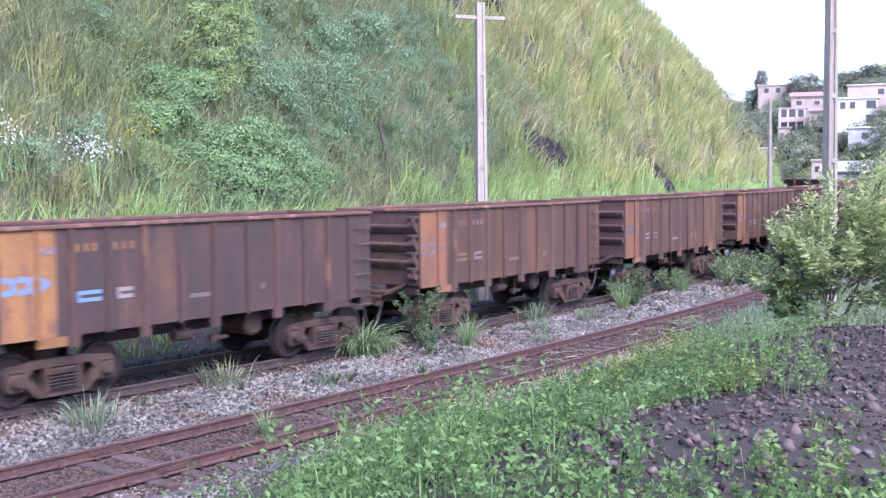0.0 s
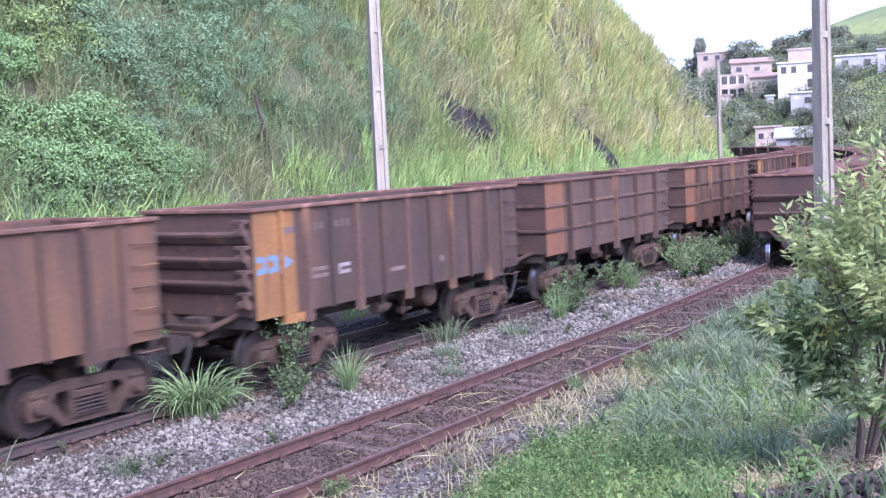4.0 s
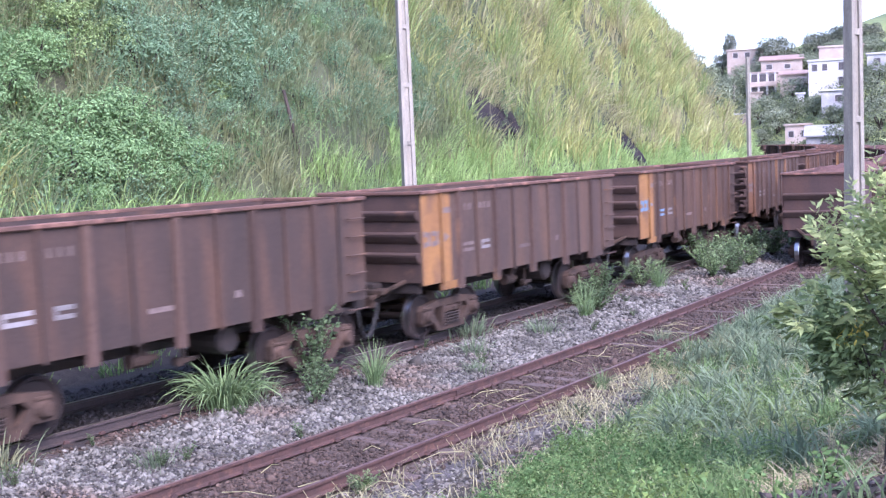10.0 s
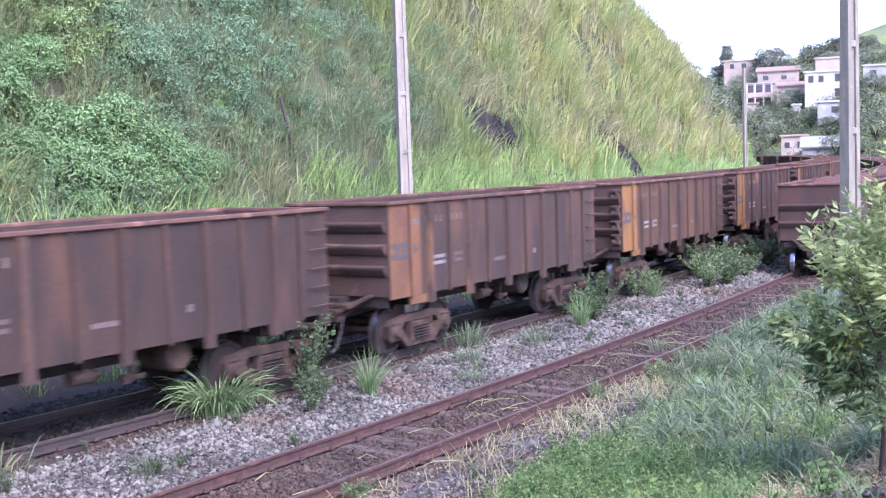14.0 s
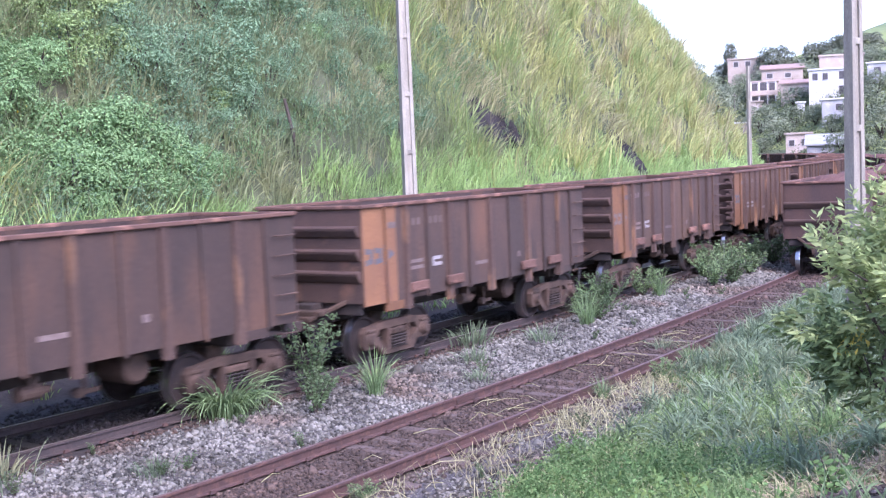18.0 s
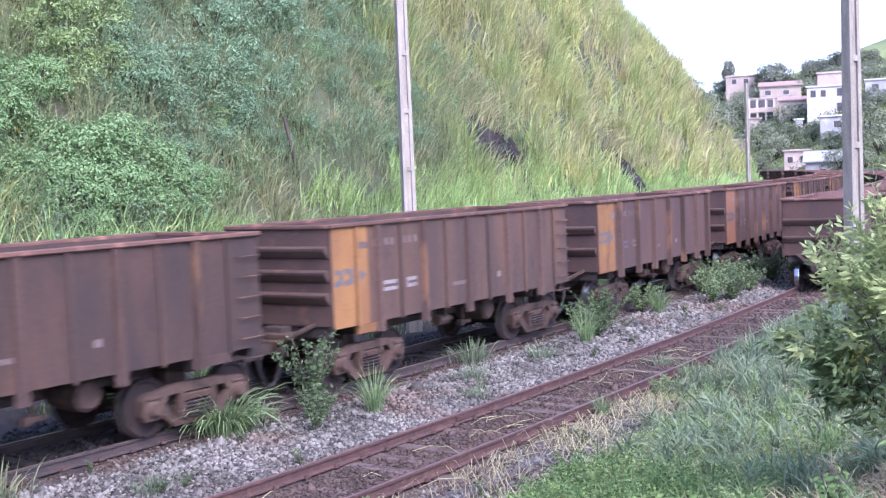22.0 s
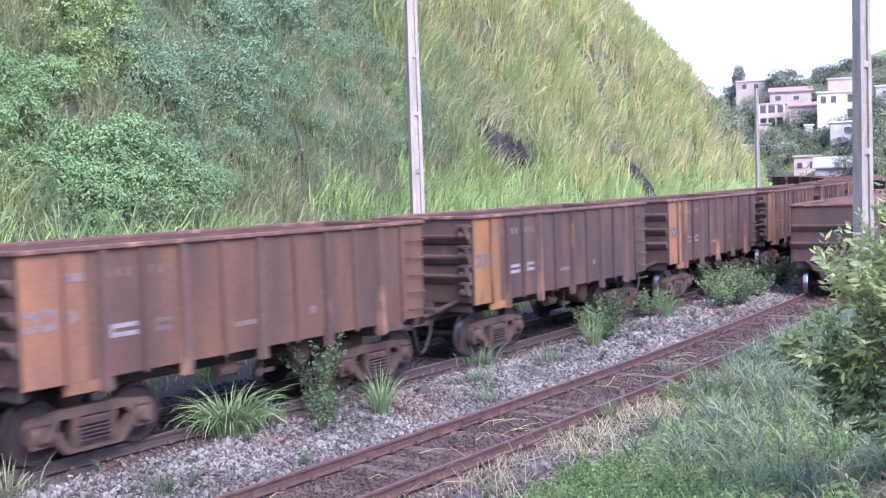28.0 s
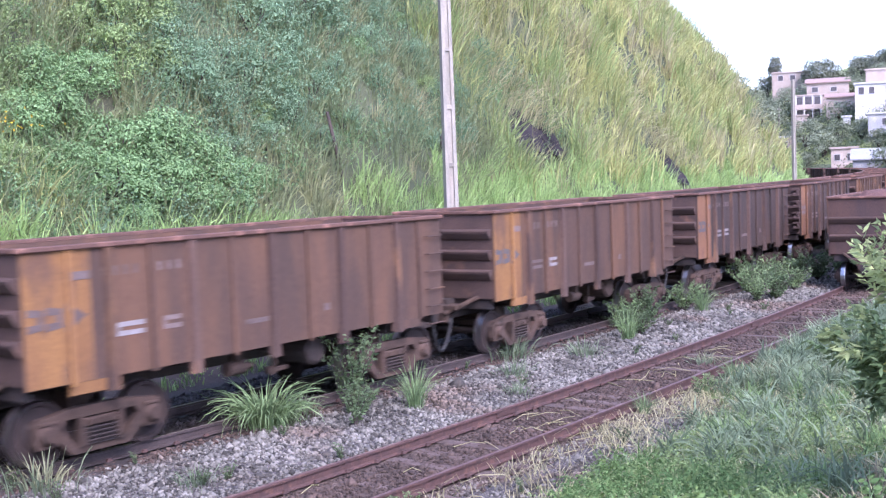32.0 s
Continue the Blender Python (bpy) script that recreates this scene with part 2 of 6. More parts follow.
# ---------------------------------------------------------------- mesh builder
class Shape:
    """Collects boxes, cylinders, prisms and tubes for one mesh."""

    def __init__(self):
        self.v, self.f = [], []

    def add(self, verts, faces):
        o = len(self.v)
        self.v += [tuple(p) for p in verts]
        self.f += [tuple(i + o for i in q) for q in faces]
        return self

    def box(self, x0, y0, z0, x1, y1, z1, b=0.0):
        if b <= 0:
            vs = [(x, y, z) for z in (z0, z1) for y in (y0, y1) for x in (x0, x1)]
            return self.add(vs, [(0, 2, 3, 1), (4, 5, 7, 6), (0, 1, 5, 4), (2, 6, 7, 3), (0, 4, 6, 2), (1, 3, 7, 5)])
        lo, hi, vs = (x0, y0, z0), (x1, y1, z1), []
        for cz in (0, 1):
            for cy in (0, 1):
                for cx in (0, 1):
                    c = (cx, cy, cz)
                    for k in range(3):
                        vs.append(tuple((hi[i] if c[i] else lo[i]) if i == k else ((hi[i] - b) if c[i] else (lo[i] + b)) for i in range(3)))
        i = lambda cx, cy, cz, k: (cx + 2 * cy + 4 * cz) * 3 + k
        fs = []
        for k in range(3):
            u, w = (k + 1) % 3, (k + 2) % 3
            for side in (0, 1):
                q = []
                for cu, cw in ((0, 0), (1, 0), (1, 1), (0, 1)):
                    c = [0, 0, 0]
                    c[k], c[u], c[w] = side, cu, cw
                    q.append(i(*c, k))
                fs.append(tuple(q) if side else tuple(reversed(q)))
            for cu in (0, 1):
                for cw in (0, 1):
                    q = []
                    for side, kk in ((0, u), (1, u), (1, w), (0, w)):
                        c = [0, 0, 0]
                        c[k], c[u], c[w] = side, cu, cw
                        q.append(i(*c, kk))
                    fs.append(tuple(q) if cu != cw else tuple(reversed(q)))
        for cx in (0, 1):
            for cy in (0, 1):
                for cz in (0, 1):
                    q = tuple(i(cx, cy, cz, k) for k in range(3))
                    fs.append(q if (cx + cy + cz) % 2 else tuple(reversed(q)))
        return self.add(vs, fs)

    def ring(self, axis, c, stations, n=16, closed=True):
        """A lathe: stations of (offset along axis, radius)."""
        u, w = [(1, 2), (2, 0), (0, 1)][axis]
        vs, fs = [], []
        for off, r in stations:
            for j in range(n):
                p = [0, 0, 0]
                a = 2 * math.pi * j / n
                p[axis], p[u], p[w] = c[axis] + off, c[u] + r * math.cos(a), c[w] + r * math.sin(a)
                vs.append(p)
        for k in range(len(stations) - 1):
            for j in range(n):
                j2 = (j + 1) % n
                fs.append((k * n + j, k * n + j2, (k + 1) * n + j2, (k + 1) * n + j))
        if closed:
            fs.append(tuple(range(n - 1, -1, -1)))
            fs.append(tuple((len(stations) - 1) * n + j for j in range(n)))
        return self.add(vs, fs)

    def prism(self, pts, y0, y1):
        """A polygon of (x, z), anticlockwise as seen from -y, between y0 and y1."""
        n = len(pts)
        vs = [(x, y0, z) for x, z in pts] + [(x, y1, z) for x, z in pts]
        fs = [tuple(range(n)), tuple(range(2 * n - 1, n - 1, -1))]
        fs += [(j, j + n, (j + 1) % n + n, (j + 1) % n) for j in range(n)]
        return self.add(vs, fs)

    def tube(self, path, r, n=6, taper=None):
        vs, fs = [], []
        P = [Vector(p) for p in path]
        for k, p in enumerate(P):
            d = (P[min(k + 1, len(P) - 1)] - P[max(k - 1, 0)]).normalized()
            a = d.cross(Vector((0.31, 0.17, 0.93))).normalized()
            b = d.cross(a)
            rr = r if taper is None else r + (taper - r) * k / (len(P) - 1)
            for j in range(n):
                t = 2 * math.pi * j / n
                vs.append(p + a * rr * math.cos(t) + b * rr * math.sin(t))
        for k in range(len(P) - 1):
            for j in range(n):
                fs.append((k * n + j, k * n + (j + 1) % n, (k + 1) * n + (j + 1) % n, (k + 1) * n + j))
        fs += [tuple(range(n)), tuple((len(P) - 1) * n + j for j in range(n - 1, -1, -1))]
        return self.add(vs, fs)

    def mesh(self, name, mat, smooth=False):
        me = bpy.data.meshes.new(name)
        me.from_pydata(self.v, [], self.f)
        bm = bmesh.new()
        bm.from_mesh(me)
        bmesh.ops.recalc_face_normals(bm, faces=bm.faces)
        bm.to_mesh(me)
        bm.free()
        me.materials.append(MAT[mat] if isinstance(mat, str) else mat)
        if smooth:
            me.polygons.foreach_set("use_smooth", [True] * len(me.polygons))
        return me


def tri_mesh(name, verts, tris, mat, smooth=False):
    """A large mesh straight from arrays of vertices and triangles."""
    verts, tris = np.asarray(verts, np.float32).reshape(-1, 3), np.asarray(tris, np.int32).reshape(-1, 3)
    me = bpy.data.meshes.new(name)
    me.vertices.add(len(verts))
    me.vertices.foreach_set("co", verts.ravel())
    me.loops.add(tris.size)
    me.loops.foreach_set("vertex_index", tris.ravel())
    me.polygons.add(len(tris))
    me.polygons.foreach_set("loop_start", np.arange(0, tris.size, 3, dtype=np.int32))
    me.polygons.foreach_set("loop_total", np.full(len(tris), 3, np.int32))
    if smooth:
        me.polygons.foreach_set("use_smooth", np.ones(len(tris), bool))
    me.update(calc_edges=True)
    me.materials.append(MAT[mat] if isinstance(mat, str) else mat)
    return me


def part(name, mesh, parent, m=None, label=""):
    """Links a mesh as one part under a thing or under a part."""
    ob = new(name, mesh)
    ob.parent = parent
    if m is not None:
        ob.matrix_basis = m
    return tagged(ob, label)


CACHE = {}


def shared(key, build, mat, smooth=False):
    if (key, mat) not in CACHE:
        CACHE[key, mat] = build(Shape()).mesh(key, mat, smooth)
    return CACHE[key, mat]


# ---------------------------------------------------------------- the ground
HILL_U = [0, 3.0, 4.3, 5.5, 7.0, 8.8, 10.3, 11.7, 13.5, 15.8, 19.4, 22.5, 29.6, 40, 60, 90, 150, 270]
HILL_Z = [-0.20, -0.26, -0.3, 0.3, 1.8, 4.4, 6.6, 8.6, 11.5, 14.2, 17.8, 21.0, 28.5, 37, 46, 52, 54, 54]
NEAR_W = [0, 0.5, 1.5, 2.3, 3.05, 4.71, 5.4, 6.4, 8.5, 11.0, 13.0, 15.0, 25, 60, 150, 400, 3500]
NEAR_Z = [-0.20, -0.20, -0.24, -0.35, -0.398, -0.398, -0.445, -0.38, 0.25, 1.3, 2.0, 2.2, 2.3, 2.0, 1.0, 0.0, 0.0]


def smooth01(x):
    x = np.clip(x, 0, 1)
    return x * x * (3 - 2 * x)


def ground_z(s, w):
    """Height of the ground at arc length s and offset w."""
    s, w = np.asarray(s, float), np.asarray(w, float)
    z = np.where(w < 0, np.interp(-w, HILL_U, HILL_Z), np.interp(w, NEAR_W, NEAR_Z))
    bumps = 0.5 * np.sin(s * 0.31 + 1.3 * np.sin(w * 0.23)) + 0.35 * np.sin(s * 0.83 + w * 0.47 + 2) + 0.25 * np.sin(w * 0.9 - s * 0.37)
    z = z + bumps * np.where(w < 0, smooth01((-w - 5.0) / 7) * 0.9, smooth01((w - 6.5) / 3) * 0.16)
    z = z - np.where(w > 5.6, (z + 0.42) * 0.62 * (1 - smooth01((s - 0.5) / 5.0)) * smooth01((14.0 - w) / 3.0), 0)
    # the bank runs out lower towards the bend
    z = z - np.where(w > 5.6, (z + 0.42) * 0.34 * smooth01((s - 5.5) / 4.0) * smooth01((60 - w) / 30), 0)
    # the town's slope beyond the bend, and the far green hill
    z = z + smooth01((s - 110) / 70) * np.interp(w, [9, 18, 32, 50, 68, 90, 150, 400], [0, 4, 11.5, 18, 22, 24, 22, 10])
    a, r = s / RM, RM + w
    x, y = r * np.sin(a), CY - r * np.cos(a)
    z = z + 75 * np.exp(-(((x - 640) / 190) ** 2 + ((y - 95) / 128) ** 2)) * smooth01((w - 100) / 120)
    return z


def ground_at(s, w):
    return at(s, w, float(ground_z(s, w)))


def build_ground():
    ws = np.unique(np.concatenate([-np.array([262, 200, 150, 110, 80, 60, 50, 44, 38, 34, 30]), -np.arange(5, 30, 0.7), np.arange(-4.3, 16, 0.45), np.array([18, 22, 28, 34, 42, 50, 60, 75, 95, 120, 160, 220, 300, 400, 520, 700, 1000, 1600, 3400])]))
    ss = np.unique(np.concatenate([np.arange(-830, -60, 30.0), np.arange(-60, 0, 4.0), np.arange(0, 150, 1.0), np.arange(150, 330, 4.0), np.arange(330, 830, 30.0)]))
    S, W = np.meshgrid(ss, ws, indexing="ij")
    Z = ground_z(S, W)
    A, R = S / RM, RM + W
    V = np.stack([R * np.sin(A), CY - R * np.cos(A), Z], -1).reshape(-1, 3)
    n, m = S.shape
    i, j = np.meshgrid(np.arange(n - 1), np.arange(m - 1), indexing="ij")
    a = (i * m + j).ravel()
    T = np.concatenate([np.stack([a, a + m, a + m + 1], 1), np.stack([a, a + m + 1, a + 1], 1)])
    me = tri_mesh("ground", V, T[:, ::-1], "soil", True)
    if me.polygons[len(T) // 2].normal.z < 0:
        me.flip_normals()
    for k in ("ballast", "oldballast", "bank", "shadebed", "farhill", "meadow"):
        me.materials.append(MAT[k])
    wc, sc = W.ravel()[T[:, 0]], S.ravel()[T[:, 0]]
    idx = np.zeros(len(T), np.int32)
    idx[(wc > -4.0) & (wc < 2.2)] = 1
    idx[(wc >= 2.2) & (wc < 5.0)] = 2
    idx[(wc > -4.0) & (wc < 0.45)] = 2
    idx[(wc >= 5.0) & (wc < 5.6)] = 1
    # bed below the wagons: oil plus their shade, both in the colour
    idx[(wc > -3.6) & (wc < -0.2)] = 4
    # verge strip behind the train, painted just as dark to stand for shade
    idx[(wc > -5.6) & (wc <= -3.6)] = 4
    idx[wc >= 5.6] = 3
    idx[(wc > 17) | ((wc > 8) & ((sc > 40) | (sc < -10)))] = 6
    idx[(wc > 14) & ((sc > 70) | (wc > 60))] = 5
    me.polygons.foreach_set("material_index", idx)
    tagged(new("ground", me), "grassy cutting slope, ballast beds and bank beside the tracks", "ground", kind="structure")


MAT["meadow"] = surface("rough_meadow_ground", (0.13, 0.15, 0.075), (0.09, 0.115, 0.055), 0.5, 0.95, 0.6, c3=(0.15, 0.13, 0.09), scale3=0.3, cut=0.6, grain=8)
MAT["farhill"] = surface("far_hill_grass", (0.19, 0.225, 0.075), (0.155, 0.19, 0.062), 0.03, 0.95, 0.5, c3=(0.12, 0.155, 0.06), scale3=0.02, grain=0.4)
MAT["bank"] = surface("bank_soil", (0.05, 0.040, 0.030), (0.034, 0.030, 0.021), 0.8, 0.95, 0.7, c3=(0.07, 0.055, 0.042), scale3=0.7, cut=0.6, grain=12)
build_ground()

# ---------------------------------------------------------------- tracks
FOOT = [(-0.07, -0.17), (0.07, -0.17), (0.07, -0.155), (0.012, -0.135), (0.012, -0.044), (-0.012, -0.044), (-0.012, -0.135), (-0.07, -0.155)]
HEAD = [(0.012, -0.045), (0.036, -0.035), (0.036, -0.004), (0.028, 0.0), (-0.028, 0.0), (-0.036, -0.004), (-0.036, -0.035), (-0.012, -0.045)]


def rail(w, z, top, label, web="rail"):
    """A rail along the bend: foot, web and head swept along the arc, with fishplates at the joints."""
    ss = np.concatenate([np.arange(-40, 60, 1.0), np.arange(60, 330, 4.0)])
    ob = tagged(new("rail"), label, "rail", "rails of the two tracks")

    def sweep(name, prof, mat, face=None):
        sh = Shape()
        k = len(prof)
        vs = [at(s, w + o, z + h) for s in ss for o, h in prof]
        fs = [(a * k + j, a * k + (j + 1) % k, (a + 1) * k + (j + 1) % k, (a + 1) * k + j) for a in range(len(ss) - 1) for j in range(k)]
        sh.add(vs, fs)
        me = sh.mesh(name, mat)
        if face is not None:
            me.materials.append(MAT[top])
            me.polygons.foreach_set("material_index", [1 if p.index % k == face else 0 for p in me.polygons])
        part(name, me, ob)

    sweep("foot", FOOT, web)
    sweep("head", HEAD, web, 3)
    plate = shared("fishplate_" + web, lambda q: q.box(-0.3, 0.014, -0.13, 0.3, 0.034, -0.048, 0.006).box(-0.3, -0.034, -0.13, 0.3, -0.014, -0.048, 0.006), web)
    for s in (3.5, 15.5, 27.5, 39.5):
        part("fishplate", plate, ob, stand(s, w, z))


rail(0.0, 0.0, "railtop", "steel rail under the passing wagons, shiny on top", "darkrail")
rail(-GAUGE, 0.0, "railtop", "steel rail under the passing wagons, shiny on top", "darkrail")
rail(NEAR_TRACK_W, NEAR_TRACK_Z, "rusttop", "rusty steel rail on worn wooden sleepers")
rail(NEAR_TRACK_W + GAUGE, NEAR_TRACK_Z, "rusttop", "rusty steel rail on worn wooden sleepers")


def sleepers():
    rng = random.Random(4)
    forms = []
    for k in range(4):
        sh = Shape()
        sh.box(-0.11 - 0.01 * k, -1.3, -0.16, 0.11, 1.3, 0.0, 0.012)
        forms.append((sh.mesh("sleeper", "sleeper"), sh.mesh("sleeper", "shadesleeper")))
    for w0, z0, group in ((NEAR_TRACK_W + GAUGE / 2, NEAR_TRACK_Z - 0.175, "sleepers of the empty track"), (-GAUGE / 2, -0.175, "sleepers under the passing wagons")):
        s = -6.0
        while s < (70 if z0 < -0.2 else 45):
            m = stand(s, w0 + rng.uniform(-0.08, 0.08), z0 + rng.uniform(-0.05, 0.0), rng.uniform(-1.5, 1.5))
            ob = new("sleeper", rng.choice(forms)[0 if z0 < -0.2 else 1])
            ob.matrix_basis = m
            tagged(ob, "weathered brown wooden sleeper half sunk in ballast" if z0 < -0.2 else "oily wooden sleeper under the passing wagons, shade in its colour", "sleeper", group)
            s += 0.62 + rng.uniform(-0.03, 0.03)


def fastenings():
    """Spikes and plates along the rails' feet, too many to count."""
    sh = Shape()
    rng = random.Random(8)
    for w0, z0 in ((NEAR_TRACK_W, NEAR_TRACK_Z), (NEAR_TRACK_W + GAUGE, NEAR_TRACK_Z), (0.0, 0.0)):
        s = -6.0
        while s < 60:
            for side in (-1, 1):
                p = at(s + rng.uniform(-0.03, 0.03), w0 + side * 0.085, z0 - 0.165)
                a = heading(s)
                v = []
                for z in (0, 0.045):
                    k = 1 if z == 0 else 0.55
                    for x, y in ((-0.05, -0.03), (0.05, -0.03), (0.05, 0.03), (-0.05, 0.03)):
                        v.append(p + Vector((x * k, y * k, z)))
                sh.add(v, [(0, 1, 5, 4), (1, 2, 6, 5), (2, 3, 7, 6), (3, 0, 4, 7), (4, 5, 6, 7)])
            s += 0.62
    tagged(new("rail_fastenings", sh.mesh("rail_fastenings", "rail")), "rusty rail spikes and clips along the rails", "rail fastening", kind="stuff")


# ---------------------------------------------------------------- wagons
HL, HW, ZB, ZT = 4.62, 1.35, 1.22, 3.10
WIDE = (-3.22, -1.68, 0.0, 1.68, 3.22)
THIN = (-3.89, -2.47, -0.86, 0.86, 2.47, 3.89)
BOGIE_X, BASE2, WHEEL_R = 3.31, 0.90, 0.47


def side_sheet(sh):
    sh.box(-HL, -0.025, ZB - 0.06, HL, 0.025, ZT - 0.05)
    return sh


def end_sheet(sh):
    return sh.box(-0.025, -HW + 0.08, ZB, 0.025, HW - 0.08, ZT - 0.05)


def floor_sheet(sh):
    return sh.box(-HL + 0.05, -HW + 0.13, ZB + 0.02, HL - 0.05, HW - 0.13, ZB + 0.1)


def top_rim(sh):
    for y in (-1, 1):
        sh.box(-HL - 0.035, y * (HW - 0.045) - 0.06, ZT - 0.075, HL + 0.035, y * (HW - 0.045) + 0.06, ZT, 0.015)
    for x in (-1, 1):
        sh.box(x * HL - 0.06 + 0.002, -HW + 0.076, ZT - 0.078, x * HL + 0.06 - 0.002, HW - 0.076, ZT - 0.004, 0.015)
    return sh


def wide_rib(sh):
    # a pressed post that widens at its foot and hangs below the sheet
    z0, zg, z1 = 0.97, 1.5, ZT - 0.078
    prof = [(-0.12, z0), (0.12, z0), (0.075, zg), (0.07, z1), (-0.07, z1), (-0.075, zg)]
    n = len(prof)
    vs = [(x, 0.0, z) for x, z in prof] + [(x * 0.72, -0.085, z) for x, z in prof]
    fs = [tuple(range(n, 2 * n))] + [(j, (j + 1) % n, (j + 1) % n + n, j + n) for j in range(n)] + [tuple(range(n - 1, -1, -1))]
    return sh.add(vs, fs)


def skirt(sh):
    return sh.prism([(-0.42, 0.99), (0.42, 0.99), (0.42, ZB - 0.062), (-0.42, ZB - 0.062)], -0.025, 0.025)


def end_platform(sh):
    sh.box(-0.42, -0.55, 1.0, 0.0, 0.55, 1.1, 0.015)
    sh.box(-0.45, -0.32, 0.72, -0.2, 0.32, 1.0, 0.03)
    return sh


def thin_rib(sh):
    return sh.box(-0.035, -0.055, ZB - 0.1, 0.035, 0.0, ZT - 0.078, 0.01)


def belt(sh):
    return sh.box(-HL - 0.03, -0.055, -0.04, HL + 0.03, 0.0, 0.04, 0.01)


def end_belt(sh):
    return sh.box(-0.055, -HW + 0.05, -0.04, 0.0, HW - 0.05, 0.04, 0.01)


def end_rib(sh, full=True):
    # a pressed half-round bar across the end sheet
    prof = [(0.0, -0.15), (-0.05, -0.12), (-0.13, 0.0), (-0.14, 0.045), (-0.11, 0.07), (0.0, 0.085)]
    e = 0.1 if full else 0.34
    vs = [(x, y, z) for y in (-HW + e, HW - e) for x, z in prof]
    n = len(prof)
    fs = [(j, j + 1, j + 1 + n, j + n) for j in range(n - 1)] + [(n - 1, 0, n, 2 * n - 1), tuple(range(n)), tuple(range(2 * n - 1, n - 1, -1))]
    return sh.add(vs, fs)


def hook(sh):
    # a lug bent down over a round knob at the end of each bar
    sh.box(-0.16, -0.16, -0.02, 0.0, 0.10, 0.05, 0.012)
    sh.box(-0.18, -0.14, -0.13, -0.09, -0.05, 0.0, 0.015)
    sh.ring(1, (-0.10, -0.02, -0.18), [(-0.13, 0.03), (-0.13, 0.075), (0.08, 0.09), (0.08, 0.03)], 10)
    return sh


def painted_sheet(sh):
    return sh.box(-0.54, -0.004, ZB - 0.055, 0.54, 0.0, ZT - 0.08)


def rung(sh):
    path = [(-0.23, 0.0, 0), (-0.23, -0.075, 0), (0.23, -0.075, 0), (0.23, 0.0, 0)]
    return sh.tube(path, 0.014, 5)


def underframe(sh):
    sh.box(-4.85, -0.22, 0.78, 4.85, 0.22, ZB - 0.01, 0.02)
    for x in (-BOGIE_X, BOGIE_X):
        sh.box(x - 0.2, -1.1, 0.92, x + 0.2, 1.1, ZB - 0.005, 0.03)
    for x in (-4.5, 4.5):
        sh.box(x - 0.06, -1.15, 0.98, x + 0.06, 1.15, ZB - 0.008, 0.02)
    for x in (-1.68, 0.0, 1.68):
        sh.box(x - 0.05, -1.2, 1.05, x + 0.05, 1.2, ZB - 0.012)
    # sloping end brackets under the end sheet
    for x in (-1, 1):
        for y in (-0.75, 0.75):
            vs = [(x * 4.6, y - 0.04, 1.2), (x * 4.6, y + 0.04, 1.2), (x * 4.5, y - 0.04, 1.2), (x * 4.5, y + 0.04, 1.2), (x * 4.95, y * 0.35 - 0.04, 0.86), (x * 4.95, y * 0.35 + 0.04, 0.86), (x * 4.85, y * 0.35 - 0.04, 0.82), (x * 4.85, y * 0.35 + 0.04, 0.82)]
            sh.add(vs, [(0, 1, 5, 4), (2, 6, 7, 3), (0, 4, 6, 2), (1, 3, 7, 5), (4, 5, 7, 6), (0, 2, 3, 1)])
    return sh


def drawbar(sh):
    prof = [(4.85, 0.74), (5.3, 0.74), (5.3, 0.68), (5.545, 0.68), (5.545, 0.98), (5.3, 0.98), (5.3, 0.92), (4.85, 0.92)]
    return sh.prism(prof, -0.13, 0.13)


def air_hose(sh):
    pts = []
    for k in range(15):
        t = k / 14
        pts.append((5.22 + 0.66 * t, -0.55 + 0.05 * math.sin(3 * t), 0.88 - 0.66 * math.sin(math.pi * t) ** 0.7))
    return sh.tube(pts, 0.035, 6)


def reservoir(sh):
    return sh.ring(1, (0, -0.55, 0.86), [(-0.42, 0.05), (-0.42, 0.2), (-0.36, 0.26), (0.36, 0.26), (0.42, 0.2), (0.42, 0.05)], 16)


def brake_cylinder(sh):
    sh.ring(0, (0, -0.95, 0.84), [(-0.22, 0.03), (-0.22, 0.12), (0.16, 0.12), (0.19, 0.07), (0.34, 0.05)], 12)
    sh.box(-0.05, -1.05, 0.9, 0.05, -0.85, 1.2)
    return sh


def brake_lever(sh):
    sh.box(-0.09, -0.85, 0.6, -0.02, -0.8, 1.2, 0.01)
    sh.box(-0.25, -0.88, 0.62, 0.2, -0.83, 0.7, 0.01)
    sh.ring(1, (-0.2, -0.86, 0.66), [(-0.06, 0.02), (-0.06, 0.08), (0.06, 0.08), (0.06, 0.02)], 10)
    return sh


def side_bracket(sh):
    sh.box(-0.3, -0.13, 1.28, 0.3, -0.05, 1.48, 0.015)
    return sh.box(-0.26, -0.16, 1.31, 0.26, -0.125, 1.34)


def wheelset(sh):
    sh.ring(1, (0, 0, 0), [(-1.12, 0.07), (1.12, 0.07)], 10)
    r = WHEEL_R
    for y in (-1, 1):
        st = [(-0.075, 0.12), (-0.07, 0.2), (-0.03, 0.24), (-0.03, r - 0.09), (-0.07, r - 0.06), (-0.07, r - 0.012)]
        st2 = [(0.05, r), (0.062, r + 0.028), (0.085, r + 0.02), (0.085, r - 0.07), (0.03, r - 0.1), (0.03, 0.2), (0.07, 0.12)]
        allst = [(-0.075, 0.07)] + st + st2 + [(0.07, 0.07)]
        sh.ring(1, (0, y * 0.86, 0), [(o if y < 0 else -o, q) for o, q in allst], 22, closed=False)
    return sh


